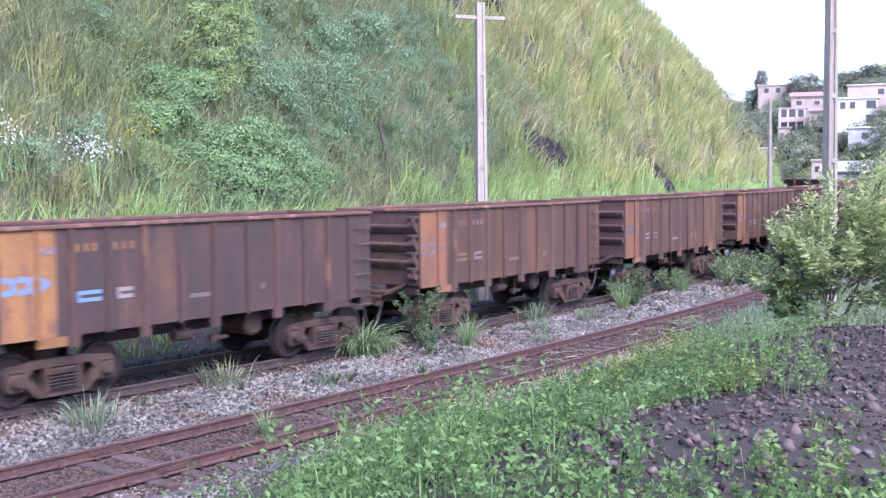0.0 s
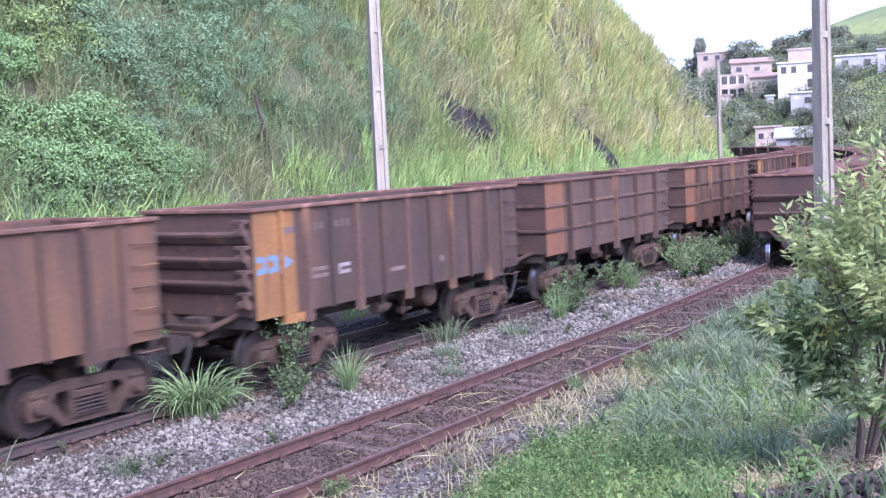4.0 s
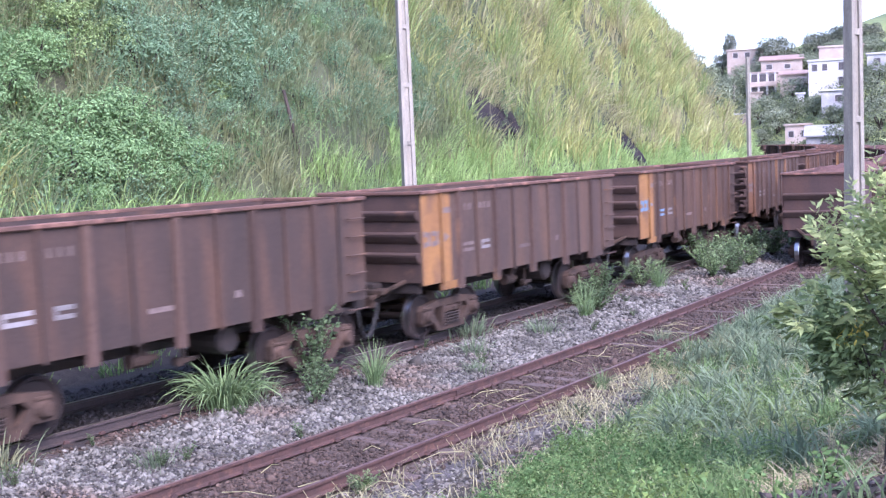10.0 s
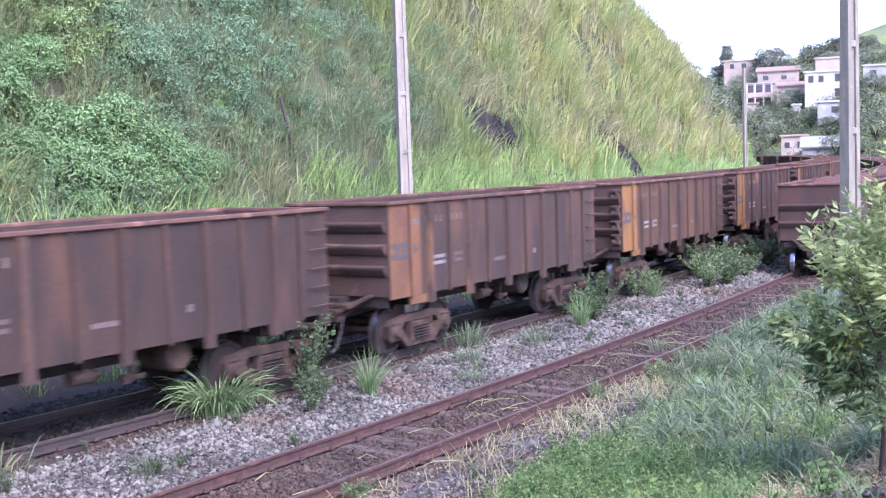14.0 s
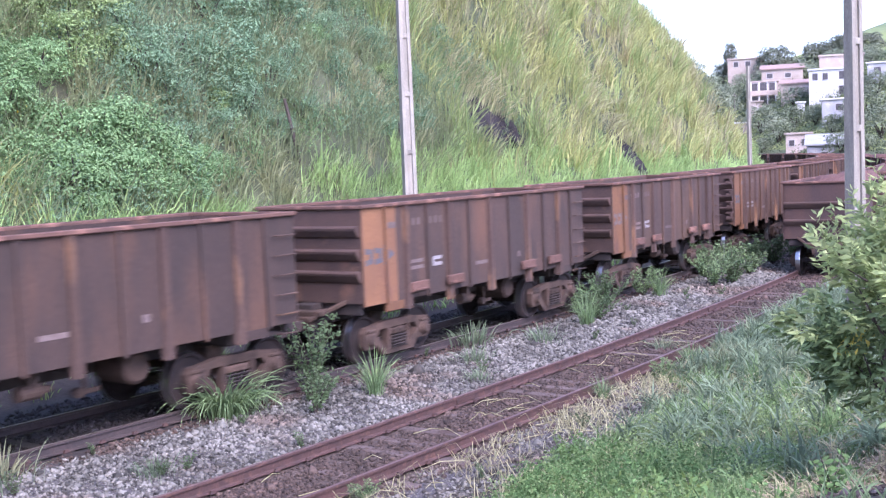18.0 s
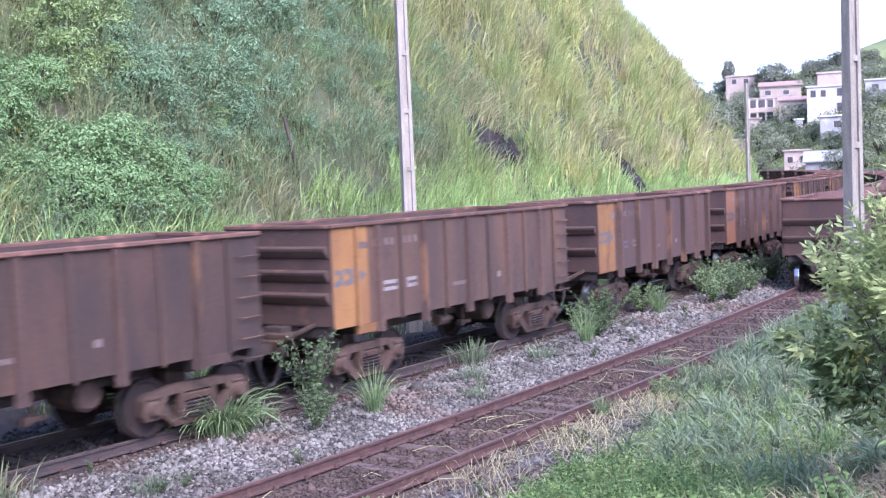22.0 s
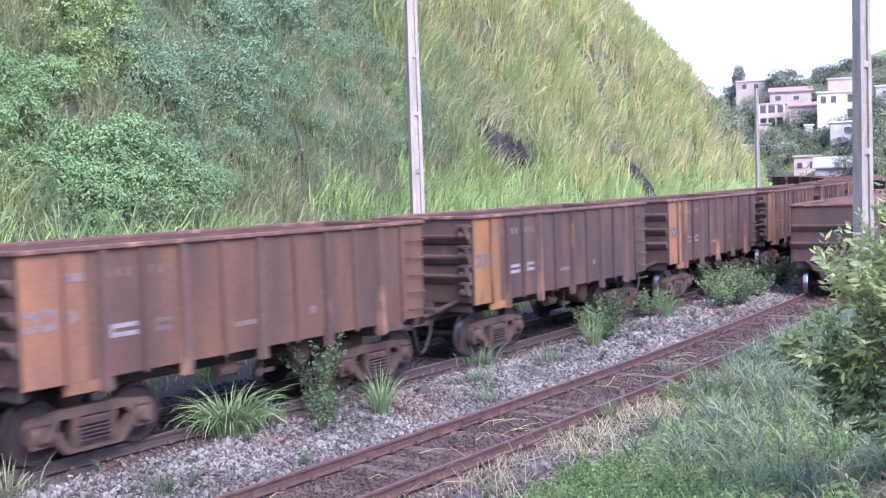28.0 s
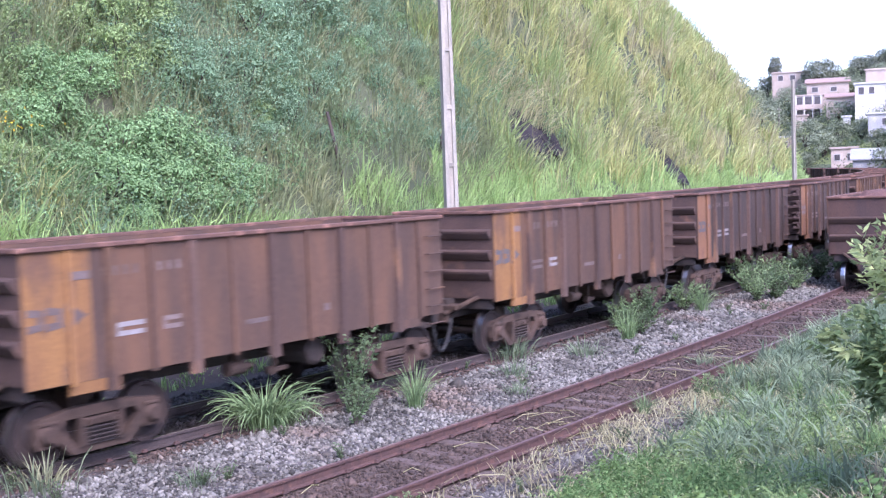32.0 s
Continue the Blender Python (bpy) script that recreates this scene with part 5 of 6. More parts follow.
def stones(name, label, mat, rng, bands):
    """Angular ballast stones, each a small irregular octahedron."""
    Vs, Ts = [], []
    base = np.array([[1, 0, 0], [-1, 0, 0], [0, 1, 0], [0, -1, 0], [0, 0, 1], [0, 0, -1]], float)
    tri = np.array([[0, 2, 4], [2, 1, 4], [1, 3, 4], [3, 0, 4], [2, 0, 5], [1, 2, 5], [3, 1, 5], [0, 3, 5]])
    o = 0
    for s0, s1, w0, w1, density, size in bands:
        n = int((s1 - s0) * (w1 - w0) * density)
        s, w = rng.uniform(s0, s1, n), rng.uniform(w0, w1, n)
        P = place(s, w)
        P[:, 2] += rng.uniform(-0.01, 0.02, n)
        q = base[None] * (rng.uniform(0.6, 1.25, (n, 6, 1)) * size * rng.lognormal(0, 0.4, (n, 1, 1)))
        q = q + rng.normal(0, size * 0.18, (n, 6, 3))
        a, b = rng.uniform(0, 6.28, n), rng.normal(0, 0.5, n)
        ca, sa, cb, sb = np.cos(a), np.sin(a), np.cos(b), np.sin(b)
        x, y, z = q[..., 0], q[..., 1], q[..., 2] * 0.75
        y, z = y * cb[:, None] - z * sb[:, None], y * sb[:, None] + z * cb[:, None]
        x, y = x * ca[:, None] - y * sa[:, None], x * sa[:, None] + y * ca[:, None]
        V = np.stack([x, y, z], -1) + P[:, None]
        Vs.append(V.reshape(-1, 3))
        Ts.append((np.arange(n)[:, None, None] * 6 + tri[None] + o).reshape(-1, 3))
        o += n * 6
    tagged(new(name, tri_mesh(name, np.concatenate(Vs), np.concatenate(Ts), mat)), label, "ballast", kind="stuff")


def ballast():
    rng = np.random.default_rng(11)
    stones("pale_ballast", "pale grey crushed stone ballast between the tracks", "stone", rng, [(1, 22, 0.6, 2.75, 560, 0.032), (22, 36, 0.5, 2.8, 350, 0.038), (36, 62, 0.4, 2.8, 150, 0.05), (1, 36, 0.35, 0.6, 230, 0.028), (2, 26, 4.85, 6.2, 420, 0.024)])
    stones("rusty_ballast", "rust-stained ballast inside the empty track", "ruststone", rng, [(1, 34, 0.1, 0.5, 260, 0.026), (1, 24, 3.15, 4.6, 430, 0.026), (24, 45, 3.15, 4.6, 200, 0.036), (1, 26, 4.8, 5.3, 120, 0.03), (2, 30, 2.6, 3.0, 120, 0.03)])
    stones("rubble", "broken stone and brick rubble on bare soil under the bush", "rubble", rng, [(7.0, 13.0, 11.2, 14.0, 110, 0.038), (-1.5, 9.0, 11.8, 16.5, 110, 0.026), (8.4, 11.5, 11.6, 13.2, 16, 0.07)])
    stones("dark_ballast", "oily ballast under the passing wagons, darkened by painted shade", "darkstone", rng, [(1, 30, -1.6, -0.06, 260, 0.035), (1, 30, -3.6, -1.72, 120, 0.04)])


MAT["rubble"] = surface("mixed_rubble_stone", (0.10, 0.075, 0.066), (0.058, 0.046, 0.042), 0.8, 0.9, 0.4, grain=30, island=0.7, c3=(0.20, 0.18, 0.17), scale3=1.5, cut=0.6)
# stones under the wagons: oil, and shade painted into the base colour
MAT["darkstone"] = surface("oily_shade_dark_stone", (0.056, 0.047, 0.045), (0.038, 0.033, 0.031), 0.8, 0.9, 0.3, grain=30, island=0.5)


# ---------------------------------------------------------------- weeds beside the rails
def tuft(seed, n, h, spread, width, mat, bend=(0.3, 1.0)):
    rng = np.random.default_rng(seed)
    P = np.concatenate([rng.normal(0, spread, (n, 2)), np.full((n, 1), -0.03)], 1)
    away = np.concatenate([P[:, :2] / spread, np.zeros((n, 1))], 1)
    V, T = arcs(rng, P, rng.uniform(h * 0.5, h, n), width * rng.uniform(0.6, 1.1, n), rng.uniform(bend[0], bend[1], n), away)
    return tri_mesh("blades", V, T, mat)


def leafy_patch(rng, s0, s1, w0, w1, n):
    """Bright leafy growth at the bank's edge."""
    s, w = rng.uniform(s0, s1, n), rng.uniform(w0, w1, n)
    ok = np.sin(s * 2.3 + 1.0) * np.sin(w * 2.9) + rng.normal(0, 0.3, n) > 0.0
    P = place(s[ok], w[ok])
    return sprays(rng, P, rng.uniform(0.15, 0.45, len(P)), 0.3, 24, 0.045)


def herb(seed, h, spread, stalks, per, leaf, mat):
    """A herb of several thin stalks with leaves all the way up."""
    rng = np.random.default_rng(seed)
    parts, sh = [], Shape()
    for k in range(stalks):
        a, e, hh = rng.uniform(0, 6.28), spread * rng.uniform(0.2, 1.0), h * rng.uniform(0.6, 1.0)
        p0, p1 = np.array([0, 0, -0.03]), np.array([e * math.cos(a), e * math.sin(a), hh])
        pm = p1 * np.array([0.35, 0.35, 0.55])
        sh.tube([p0, pm, p1], 0.008, 4, 0.003)
        t = rng.uniform(0.15, 1.0, per)[:, None]
        C = (1 - t) ** 2 * p0 + 2 * t * (1 - t) * pm + t * t * p1
        D = rng.normal(size=(per, 3)) * np.array([1, 1, 0.35]) + np.array([0, 0, 0.3])
        size = leaf * rng.uniform(0.6, 1.2, per)
        parts.append(leaves(rng, C, D, size, size * 0.5))
    V, T = join(parts)
    return tri_mesh("foliage", V, T, mat), sh.mesh("stem", "bark")


def grass_tuft(s, w, me, label, size=1.0, turn=0.0):
    ob = new("grass_tuft")
    tagged(part("foliage", me, ob), kind="stuff")
    p = ground_at(s, w)
    ob.matrix_basis = pose(p.x, p.y, p.z, 0, 0, turn) @ Matrix.Diagonal((size, size, size, 1))
    return tagged(ob, label, "grass tuft", "grass tufts beside the tracks")


def weed_plant(s, w, meshes, label, size=1.0, turn=0.0):
    ob = new("weed")
    for nm, me in zip(("foliage", "stem"), meshes):
        tagged(part(nm, me, ob), kind="stuff" if nm == "stem" else "")
    p = ground_at(s, w)
    ob.matrix_basis = pose(p.x, p.y, p.z, 0, 0, turn) @ Matrix.Diagonal((size, size, size, 1))
    return tagged(ob, label, "weed", "weeds beside the tracks")


def trackside():
    rng = random.Random(31)
    arching = tuft(1, 340, 1.25, 0.17, 0.028, "limeweed", (0.8, 2.0))
    spiky = tuft(2, 130, 1.0, 0.07, 0.018, "limeweed", (0.2, 1.3))
    low = tuft(3, 100, 0.45, 0.15, 0.018, "bankgrass", (0.3, 1.5))
    tall = herb(4, 1.4, 0.85, 22, 44, 0.10, "herbleaf")
    small = herb(5, 0.55, 0.35, 9, 30, 0.07, "herbleaf")
    bushy = herb(6, 1.0, 1.05, 30, 46, 0.095, "herbleaf")
    rough = herb(7, 0.85, 0.75, 22, 44, 0.085, "limeweed")
    broad = herb(8, 0.5, 0.4, 9, 14, 0.11, "weed")
    for s, u, q, a in ((13.6, 7.0, 1.5, 20), (14.4, 6.9, 1.3, 100), (15.6, 6.8, 1.2, 220), (12.4, 7.0, 1.4, 300), (24.4, 7.0, 1.0, 60), (26.2, 7.2, 1.1, 160)):
        grass_tuft(s, -u, arching, "tall arching pale green grass at the hill's foot", q, a)
    for s, w, q, a in ((9.6, 8.6, 0.8, 10), (8.7, 10.3, 0.9, 100), (10.8, 7.8, 0.6, 200), (7.4, 11.9, 0.7, 40), (11.6, 7.4, 0.5, 300), (5.6, 10.4, 0.9, 70)):
        weed_plant(s, w, broad, "broad-leaved light green weed on the bank", q, a)
    grass_tuft(12.45, 0.32, arching, "bright green arching grass clump on the ballast edge", 1.0, 20)
    grass_tuft(13.2, 0.25, low, "low green grass on the ballast edge", 1.2, 70)
    grass_tuft(15.0, 1.45, spiky, "spiky light-green grass tuft in pale ballast", 1.0, 10)
    grass_tuft(23.7, 1.28, spiky, "spiky light-green grass tuft in pale ballast", 1.0, 130)
    grass_tuft(18.4, 1.35, low, "low green grass in pale ballast", 1.0, 40)
    grass_tuft(21.1, 1.46, low, "low green grass in pale ballast", 1.2, 200)
    grass_tuft(20.0, 0.30, low, "low green grass on the ballast edge", 1.5, 15)
    grass_tuft(17.2, 2.2, low, "low green grass in pale ballast", 0.8, 90)
    grass_tuft(29.1, 1.0, spiky, "spiky light-green grass tuft in pale ballast", 1.1, 80)
    grass_tuft(4.3, 1.5, low, "low green grass in pale ballast", 1.6, 20)
    grass_tuft(8.1, 0.5, low, "low green grass on the ballast edge", 1.5, 140)
    grass_tuft(9.6, 1.9, low, "low green grass in pale ballast", 0.8, 140)
    grass_tuft(6.0, 3.9, spiky, "spiky light-green grass tuft between the rails", 0.6, 50)
    grass_tuft(16.9, 5.0, spiky, "light-green grass tuft by the near rail", 0.55, 50)
    grass_tuft(20.6, 5.1, spiky, "light-green grass tuft by the near rail", 0.6, 150)
    grass_tuft(22.0, 3.9, low, "low green grass between the rails", 0.8, 30)
    weed_plant(14.6, 0.4, tall, "tall leafy green weed standing in the ballast", 1.0, 0)
    weed_plant(13.35, 1.5, small, "small grey-green weed in the ballast", 1.3, 60)
    weed_plant(13.9, 0.9, small, "small grey-green weed in the ballast", 1.0, 160)
    weed_plant(25.2, 0.3, rough, "straggling green weed at the rail's foot", 0.9, 10)
    weed_plant(25.9, 0.7, bushy, "blue-green bushy weed at the rail's foot", 1.05, 40)
    weed_plant(24.5, 1.2, bushy, "blue-green bushy weed at the rail's foot", 0.75, 150)
    weed_plant(14.0, 1.1, bushy, "blue-green bushy weed in the ballast", 0.6, 90)
    weed_plant(25.0, 0.9, small, "small grey-green weed in the ballast", 1.1, 200)
    weed_plant(29.0, 0.5, rough, "straggling green weed at the rail's foot", 1.0, 90)
    for k, (s, w, q) in enumerate(((32.0, 1.6, 1.0), (33.0, 1.9, 1.1), (33.5, 0.9, 1.1), (34.8, 0.6, 1.2), (36.2, 1.0, 1.2), (37.6, 1.3, 1.1), (35.6, 1.7, 0.9), (39.0, 1.6, 1.1), (41.0, 1.9, 1.1))):
        weed_plant(s, w, bushy if k % 2 else rough, "blue-green bushy weed between the tracks", q, 47 * k)
    for _ in range(26):
        weed_plant(rng.uniform(4, 45), rng.uniform(0.2, 2.7), small, "small grey-green weed in the ballast", rng.uniform(0.3, 0.6), rng.uniform(0, 360))
    for _ in range(14):
        weed_plant(rng.uniform(6, 30), rng.uniform(5.0, 5.9), rng.choice([small, rough]), "small green weed on the cess", rng.uniform(0.3, 0.6), rng.uniform(0, 360))


MAT["herbleaf"] = green("grey_green_herb_leaf", (0.165, 0.23, 0.115), (0.115, 0.165, 0.08), 0.9, island=0.3)
MAT["limeweed"] = green("bright_tuft_grass", (0.265, 0.36, 0.175), (0.20, 0.285, 0.13), 0.8, island=0.4)


# ---------------------------------------------------------------- the near bank
def bank():
    rng = np.random.default_rng(17)
    EDGE_S, EDGE_W = [-6, 1.5, 4.5, 10.5, 12, 15.6, 18.6, 21.7, 26, 40], [15.5, 8.7, 6.8, 6.8, 6.75, 6.4, 5.9, 5.1, 4.95, 4.95]

    def clumps(name, label, mat, m, per, s0, s1, w0, w1, h, width, bend, spread, keep=None):
        s, w = rng.uniform(s0, s1, m), rng.uniform(w0, w1, m)
        over = w - np.interp(s, EDGE_S, EDGE_W) - 0.25 * np.sin(s * 1.9) - rng.normal(0, 0.15, m)
        ok = over > 0
        if keep is not None:
            ok &= keep(s, w)
        s, w, over = s[ok], w[ok], over[ok]
        tall = rng.uniform(0.55, 1.2, len(s)) * np.interp(over, [0, 0.6], [0.6, 1.0])
        k = np.repeat(np.arange(len(s)), per)
        d = rng.normal(0, 1, (len(k), 2))
        P = place(s[k] + d[:, 0] * spread, w[k] + d[:, 1] * spread)
        P[:, 2] -= 0.03
        away = np.concatenate([d, np.zeros((len(k), 1))], 1)
        V, T = arcs(rng, P, tall[k] * rng.uniform(h * 0.45, h, len(k)), rng.uniform(width * 0.5, width, len(k)), rng.uniform(bend[0], bend[1], len(k)), away)
        tagged(new(name, tri_mesh(name, V, T, mat)), label, "grass", kind="stuff")

    far_part = lambda s, w: (s > 12.2 + 0.5 * np.sin(w * 2)) | (w > 9.6)
    clumps("bank_grass", "long arching blue-green grass on the near bank", "bankgrass", 620, 56, 10, 34, 4.9, 11.2, 0.85, 0.034, (0.6, 1.9), 0.09, far_part)
    clumps("fresh_grass", "fresh green grass tufts on the near bank", "freshgrass", 420, 38, 8.5, 30, 4.9, 10.6, 0.62, 0.026, (0.3, 1.5), 0.07)
    clumps("tall_grass", "tall blue-green grass leaning over the near rail", "bankgrass", 230, 44, 19, 31, 4.9, 6.4, 0.85, 0.034, (0.4, 1.6), 0.09)
    clumps("dry_grass", "dry straw-coloured tufts in the bank grass", "straw", 640, 30, 8, 24, 5.2, 11.6, 0.5, 0.015, (0.7, 1.8), 0.11)
    clumps("low_grass", "low fresh grass on the top of the bank", "freshgrass", 560, 34, 4.5, 12.5, 8.6, 12.2, 0.36, 0.016, (0.3, 1.5), 0.09, lambda s, w: w < 11.4 + 0.4 * np.sin(s * 3))
    clumps("dead_grass", "flattened brown dead grass on the bank", "deadleaf", 460, 34, 8.4, 14.5, 9.6, 12.4, 0.42, 0.014, (0.9, 1.9), 0.16, lambda s, w: w > 10.2 + 0.5 * np.sin(s * 2))
    clumps("soil_grass", "thin green grass tufts at the edge of the bare soil", "herbleaf", 80, 26, 1.0, 5.6, 11.4, 14.0, 0.42, 0.014, (0.5, 1.8), 0.1, lambda s, w: w < 12.6 + 0.6 * np.sin(s * 2.7))
    # dry straw along the track's edge
    n = 7000
    s, w = rng.uniform(5, 26, n), rng.uniform(4.95, 6.9, n)
    ok = np.sin(s * 1.3) * np.sin(w * 2.2 + s) + rng.normal(0, 0.5, n) > 0.1
    P = place(s[ok], w[ok])
    P[:, 2] += 0.01
    V, T = blades(rng, P, rng.uniform(0.12, 0.45, len(P)), 0.012, rng.uniform(0.9, 1.7, len(P)))
    tagged(new("dry_straw", tri_mesh("dry_straw", V, T, "straw")), "pale dry straw along the track's edge", "grass", kind="stuff")
    # fresh leafy weeds in the foreground
    m, per = 17500, 24
    s, w = rng.uniform(-7, 13.2, m), rng.uniform(6.3, 18.5, m)
    over = w - np.interp(s, EDGE_S, EDGE_W) - 0.3 * np.sin(s * 1.4)
    rag_s = s + 0.35 + 0.35 * np.sin(w * 3.1) + rng.normal(0, 0.3, m)
    rag_w = w + 0.4 * np.sin(s * 2.3) + 0.25 * np.sin(s * 5.1) + rng.normal(0, 0.3, m)
    ok = (over > 0) & ~((rag_s > 6.2) & (rag_w > 9.9)) & ~((rag_s > 4.0) & (rag_w > 11.9)) & ~((rag_s > -0.5) & (rag_w > 14.0)) & (w < 17.5) & (s < 13 - 0.5 * (w - 6.5))
    s, w, over = s[ok], w[ok], over[ok]
    P0 = place(s, w)
    H = rng.uniform(0.25, 0.62, len(s)) * (0.75 + 0.4 * np.sin(s * 1.1) * np.sin(w * 1.3)) * np.interp(over, [0, 0.5], [0.6, 1.0])
    V1, T1 = sprays(rng, P0, H, 0.35, per, 0.047)
    V2, T2 = blades(rng, P0, H * 1.05, 0.01, 0.25)
    V, T = join([(V1, T1), (V2, T2)])
    tagged(new("bank_weeds", tri_mesh("bank_weeds", V, T, "weed")), "fresh green leafy weeds covering the near bank", "weeds", kind="stuff")
    V, T = leafy_patch(rng, 8.6, 15.5, 6.9, 10.6, 2600)
    tagged(new("bank_weeds", tri_mesh("bank_weeds", V, T, "leafyellow")), "bright green leafy weeds at the bank's edge", "weeds", kind="stuff")
    # leaf litter and broken stone under the big bush
    n = 9000
    s, w = rng.uniform(0.5, 13.5, n), rng.uniform(11.2, 16.5, n)
    P = place(s, w)
    P[:, 2] += 0.02
    D = rng.normal(size=(n, 3)) * np.array([1, 1, 0.15])
    V, T = leaves(rng, P, D, rng.uniform(0.025, 0.065, n), rng.uniform(0.015, 0.03, n))
    tagged(new("leaf_litter", tri_mesh("leaf_litter", V, T, "litter")), "brown leaf litter and chips on bare soil", "leaf litter", kind="stuff")
    # fallen dry stems on the empty track
    r = random.Random(77)
    sh_all = []
    for k in range(90):
        s0, w0 = r.uniform(8, 24), r.choice([r.uniform(3.3, 4.5), r.uniform(4.9, 5.6)])
        a, ln = r.uniform(0, 6.28), r.uniform(0.25, 0.8)
        p = ground_at(s0, w0)
        sh = Shape()
        sh.tube([(p.x - ln * 0.5 * math.cos(a), p.y - ln * 0.5 * math.sin(a), p.z + 0.05), (p.x, p.y, p.z + r.uniform(0.06, 0.12)), (p.x + ln * 0.5 * math.cos(a + 0.3), p.y + ln * 0.5 * math.sin(a + 0.3), p.z + 0.05)], 0.007, 4, 0.003)
        tagged(new("dry_stem", sh.mesh("dry_stem", "straw")), "dry broken plant stem lying on the ballast", "dry stem", "dry stems on the track")


def big_bush():
    """The tall shrub on the bank: bare stems below, whorls of long leaves above, paler at its top where sky light is
    painted in.
    """
    bush = new("bush")
    rng = np.random.default_rng(23)
    r = random.Random(23)
    for k in range(6):
        a, e = 1.05 * k + 0.4, 0.30 + 0.12 * (k % 3)
        sh = Shape()
        sh.tube([(0.04 * math.cos(a), 0.04 * math.sin(a), -0.2), (0.14 * math.cos(a), 0.14 * math.sin(a), 0.45), (e * 0.75 * math.cos(a), e * 0.75 * math.sin(a), 1.1), (e * math.cos(a + 0.3), e * math.sin(a + 0.3), 1.9)], 0.032, 7, 0.012)
        part("trunk", sh.mesh("trunk", "bark"), bush)
    tips = []
    for k in range(44):
        a = 2.399963 * k
        z0 = 0.75 + 1.35 * r.random()
        z1 = z0 + r.uniform(0.1, 1.0)
        width = float(np.interp(z1, [0.8, 1.3, 2.0, 2.6, 3.2], [0.85, 1.2, 1.2, 0.9, 0.45]))
        e = width * (0.55 + 0.45 * r.random())
        p0, p2 = np.array([0.25 * math.cos(a), 0.25 * math.sin(a), z0]), np.array([e * math.cos(a), e * math.sin(a), z1])
        p1 = (p0 + p2) / 2 + np.array([0, 0, -0.10])
        sh = Shape()
        sh.tube([p0, p1, p2], 0.015, 5, 0.005)
        part("limb", sh.mesh("limb", "bark"), bush)
        tips += [p0 * (1 - t) ** 2 + 2 * t * (1 - t) * p1 + t * t * p2 for t in np.linspace(0.35, 1.0, 5)]
    tips = np.array(tips)
    # shoots that turn upwards, each set with leaves on both sides and a rosette at its tip
    m, per = 820, 13
    base = tips[rng.integers(0, len(tips), m)] + rng.normal(0, 0.09, (m, 3))
    out = (base - np.array([0, 0, 1.5])) * np.array([1, 1, 0.7])
    out /= np.linalg.norm(out, axis=1, keepdims=True)
    out = out + rng.normal(0, 0.45, (m, 3)) + np.array([0, 0, 0.45])
    out /= np.linalg.norm(out, axis=1, keepdims=True)
    t = np.tile(np.linspace(0.1, 1.0, per), m)
    k = np.repeat(np.arange(m), per)
    ln = rng.uniform(0.16, 0.36, m)[k]
    C = base[k] + out[k] * (t * ln)[:, None] + np.array([0, 0, 1.0]) * (t * t * ln * 0.3)[:, None]
    side = np.cross(out, np.array([0, 0, 1.0]) + rng.normal(0, 0.2, (m, 3)))
    side /= np.linalg.norm(side, axis=1, keepdims=True)
    sgn = np.where(np.arange(len(k)) % 2, 1.0, -1.0)[:, None]
    D = side[k] * sgn * (1.1 - 0.55 * t)[:, None] + out[k] * 0.65 + rng.normal(0, 0.3, (len(k), 3)) + np.array([0, 0, -0.12])
    size = rng.uniform(0.10, 0.175, len(k)) * (1.0 - 0.25 * t)
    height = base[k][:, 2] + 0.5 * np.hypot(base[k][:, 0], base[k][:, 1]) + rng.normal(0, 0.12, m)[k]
    # split by height: upper leaves get a paler colour for light from above
    for low, high, mat, name, label in ((-9.0, 1.95, "bushleaf", "crown", "dark green long-leaved foliage"), (1.95, 9.0, "skylitleaf", "young_foliage", "pale yellow-green upper leaves, sky light in their colour")):
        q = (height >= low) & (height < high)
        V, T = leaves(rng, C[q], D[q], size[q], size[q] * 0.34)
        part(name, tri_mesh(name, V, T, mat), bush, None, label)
    C = np.array([-0.72, 0.40, 1.35]) + rng.normal(0, 0.07, (26, 3))
    V, T = leaves(rng, C, rng.normal(size=(26, 3)) + np.array([-0.4, 0, 0.2]), 0.075, 0.03)
    tagged(part("yellow_spray", tri_mesh("yellow_spray", V, T, "oldleaf"), bush), "yellowed leaf spray", kind="stuff")
    p = ground_at(9.75, 11.65)
    lean = Matrix(((1, 0, 0.13, 0), (0, 1, -0.17, 0), (0, 0, 0.97, 0), (0, 0, 0, 1)))
    for o in bush.children:
        o.data.transform(lean)
    bush.matrix_basis = pose(p.x + 0.02, p.y - 0.03, p.z, 0, 0, 0)
    tagged(bush, "tall green bush with upturned leafy shoots and bare stems", "bush")


# top leaves of the bush, sky light put into the base colour
MAT["skylitleaf"] = green("sky_lit_bush_leaf", (0.36, 0.42, 0.19), (0.27, 0.33, 0.14), 1.6, c3=(0.42, 0.43, 0.20), island=0.35, tr=0.45)
MAT["oldleaf"] = green("yellowed_leaf", (0.5, 0.43, 0.10), (0.42, 0.37, 0.09), 2.0)


def fence_post(s, u, h, lean):
    sh = Shape()
    sh.tube([(0, 0, -0.3), (0.01, 0, h * 0.5), (0.02, 0.01, h)], 0.06, 8, 0.05)
    ob = new("fence_post", sh.mesh("fence_post", "bark"))
    p = ground_at(s, -u)
    ob.matrix_basis = pose(p.x, p.y, p.z, 0, -lean, heading(s))
    tagged(ob, "leaning dark wooden fence post in the grass", "fence post", "fence posts")


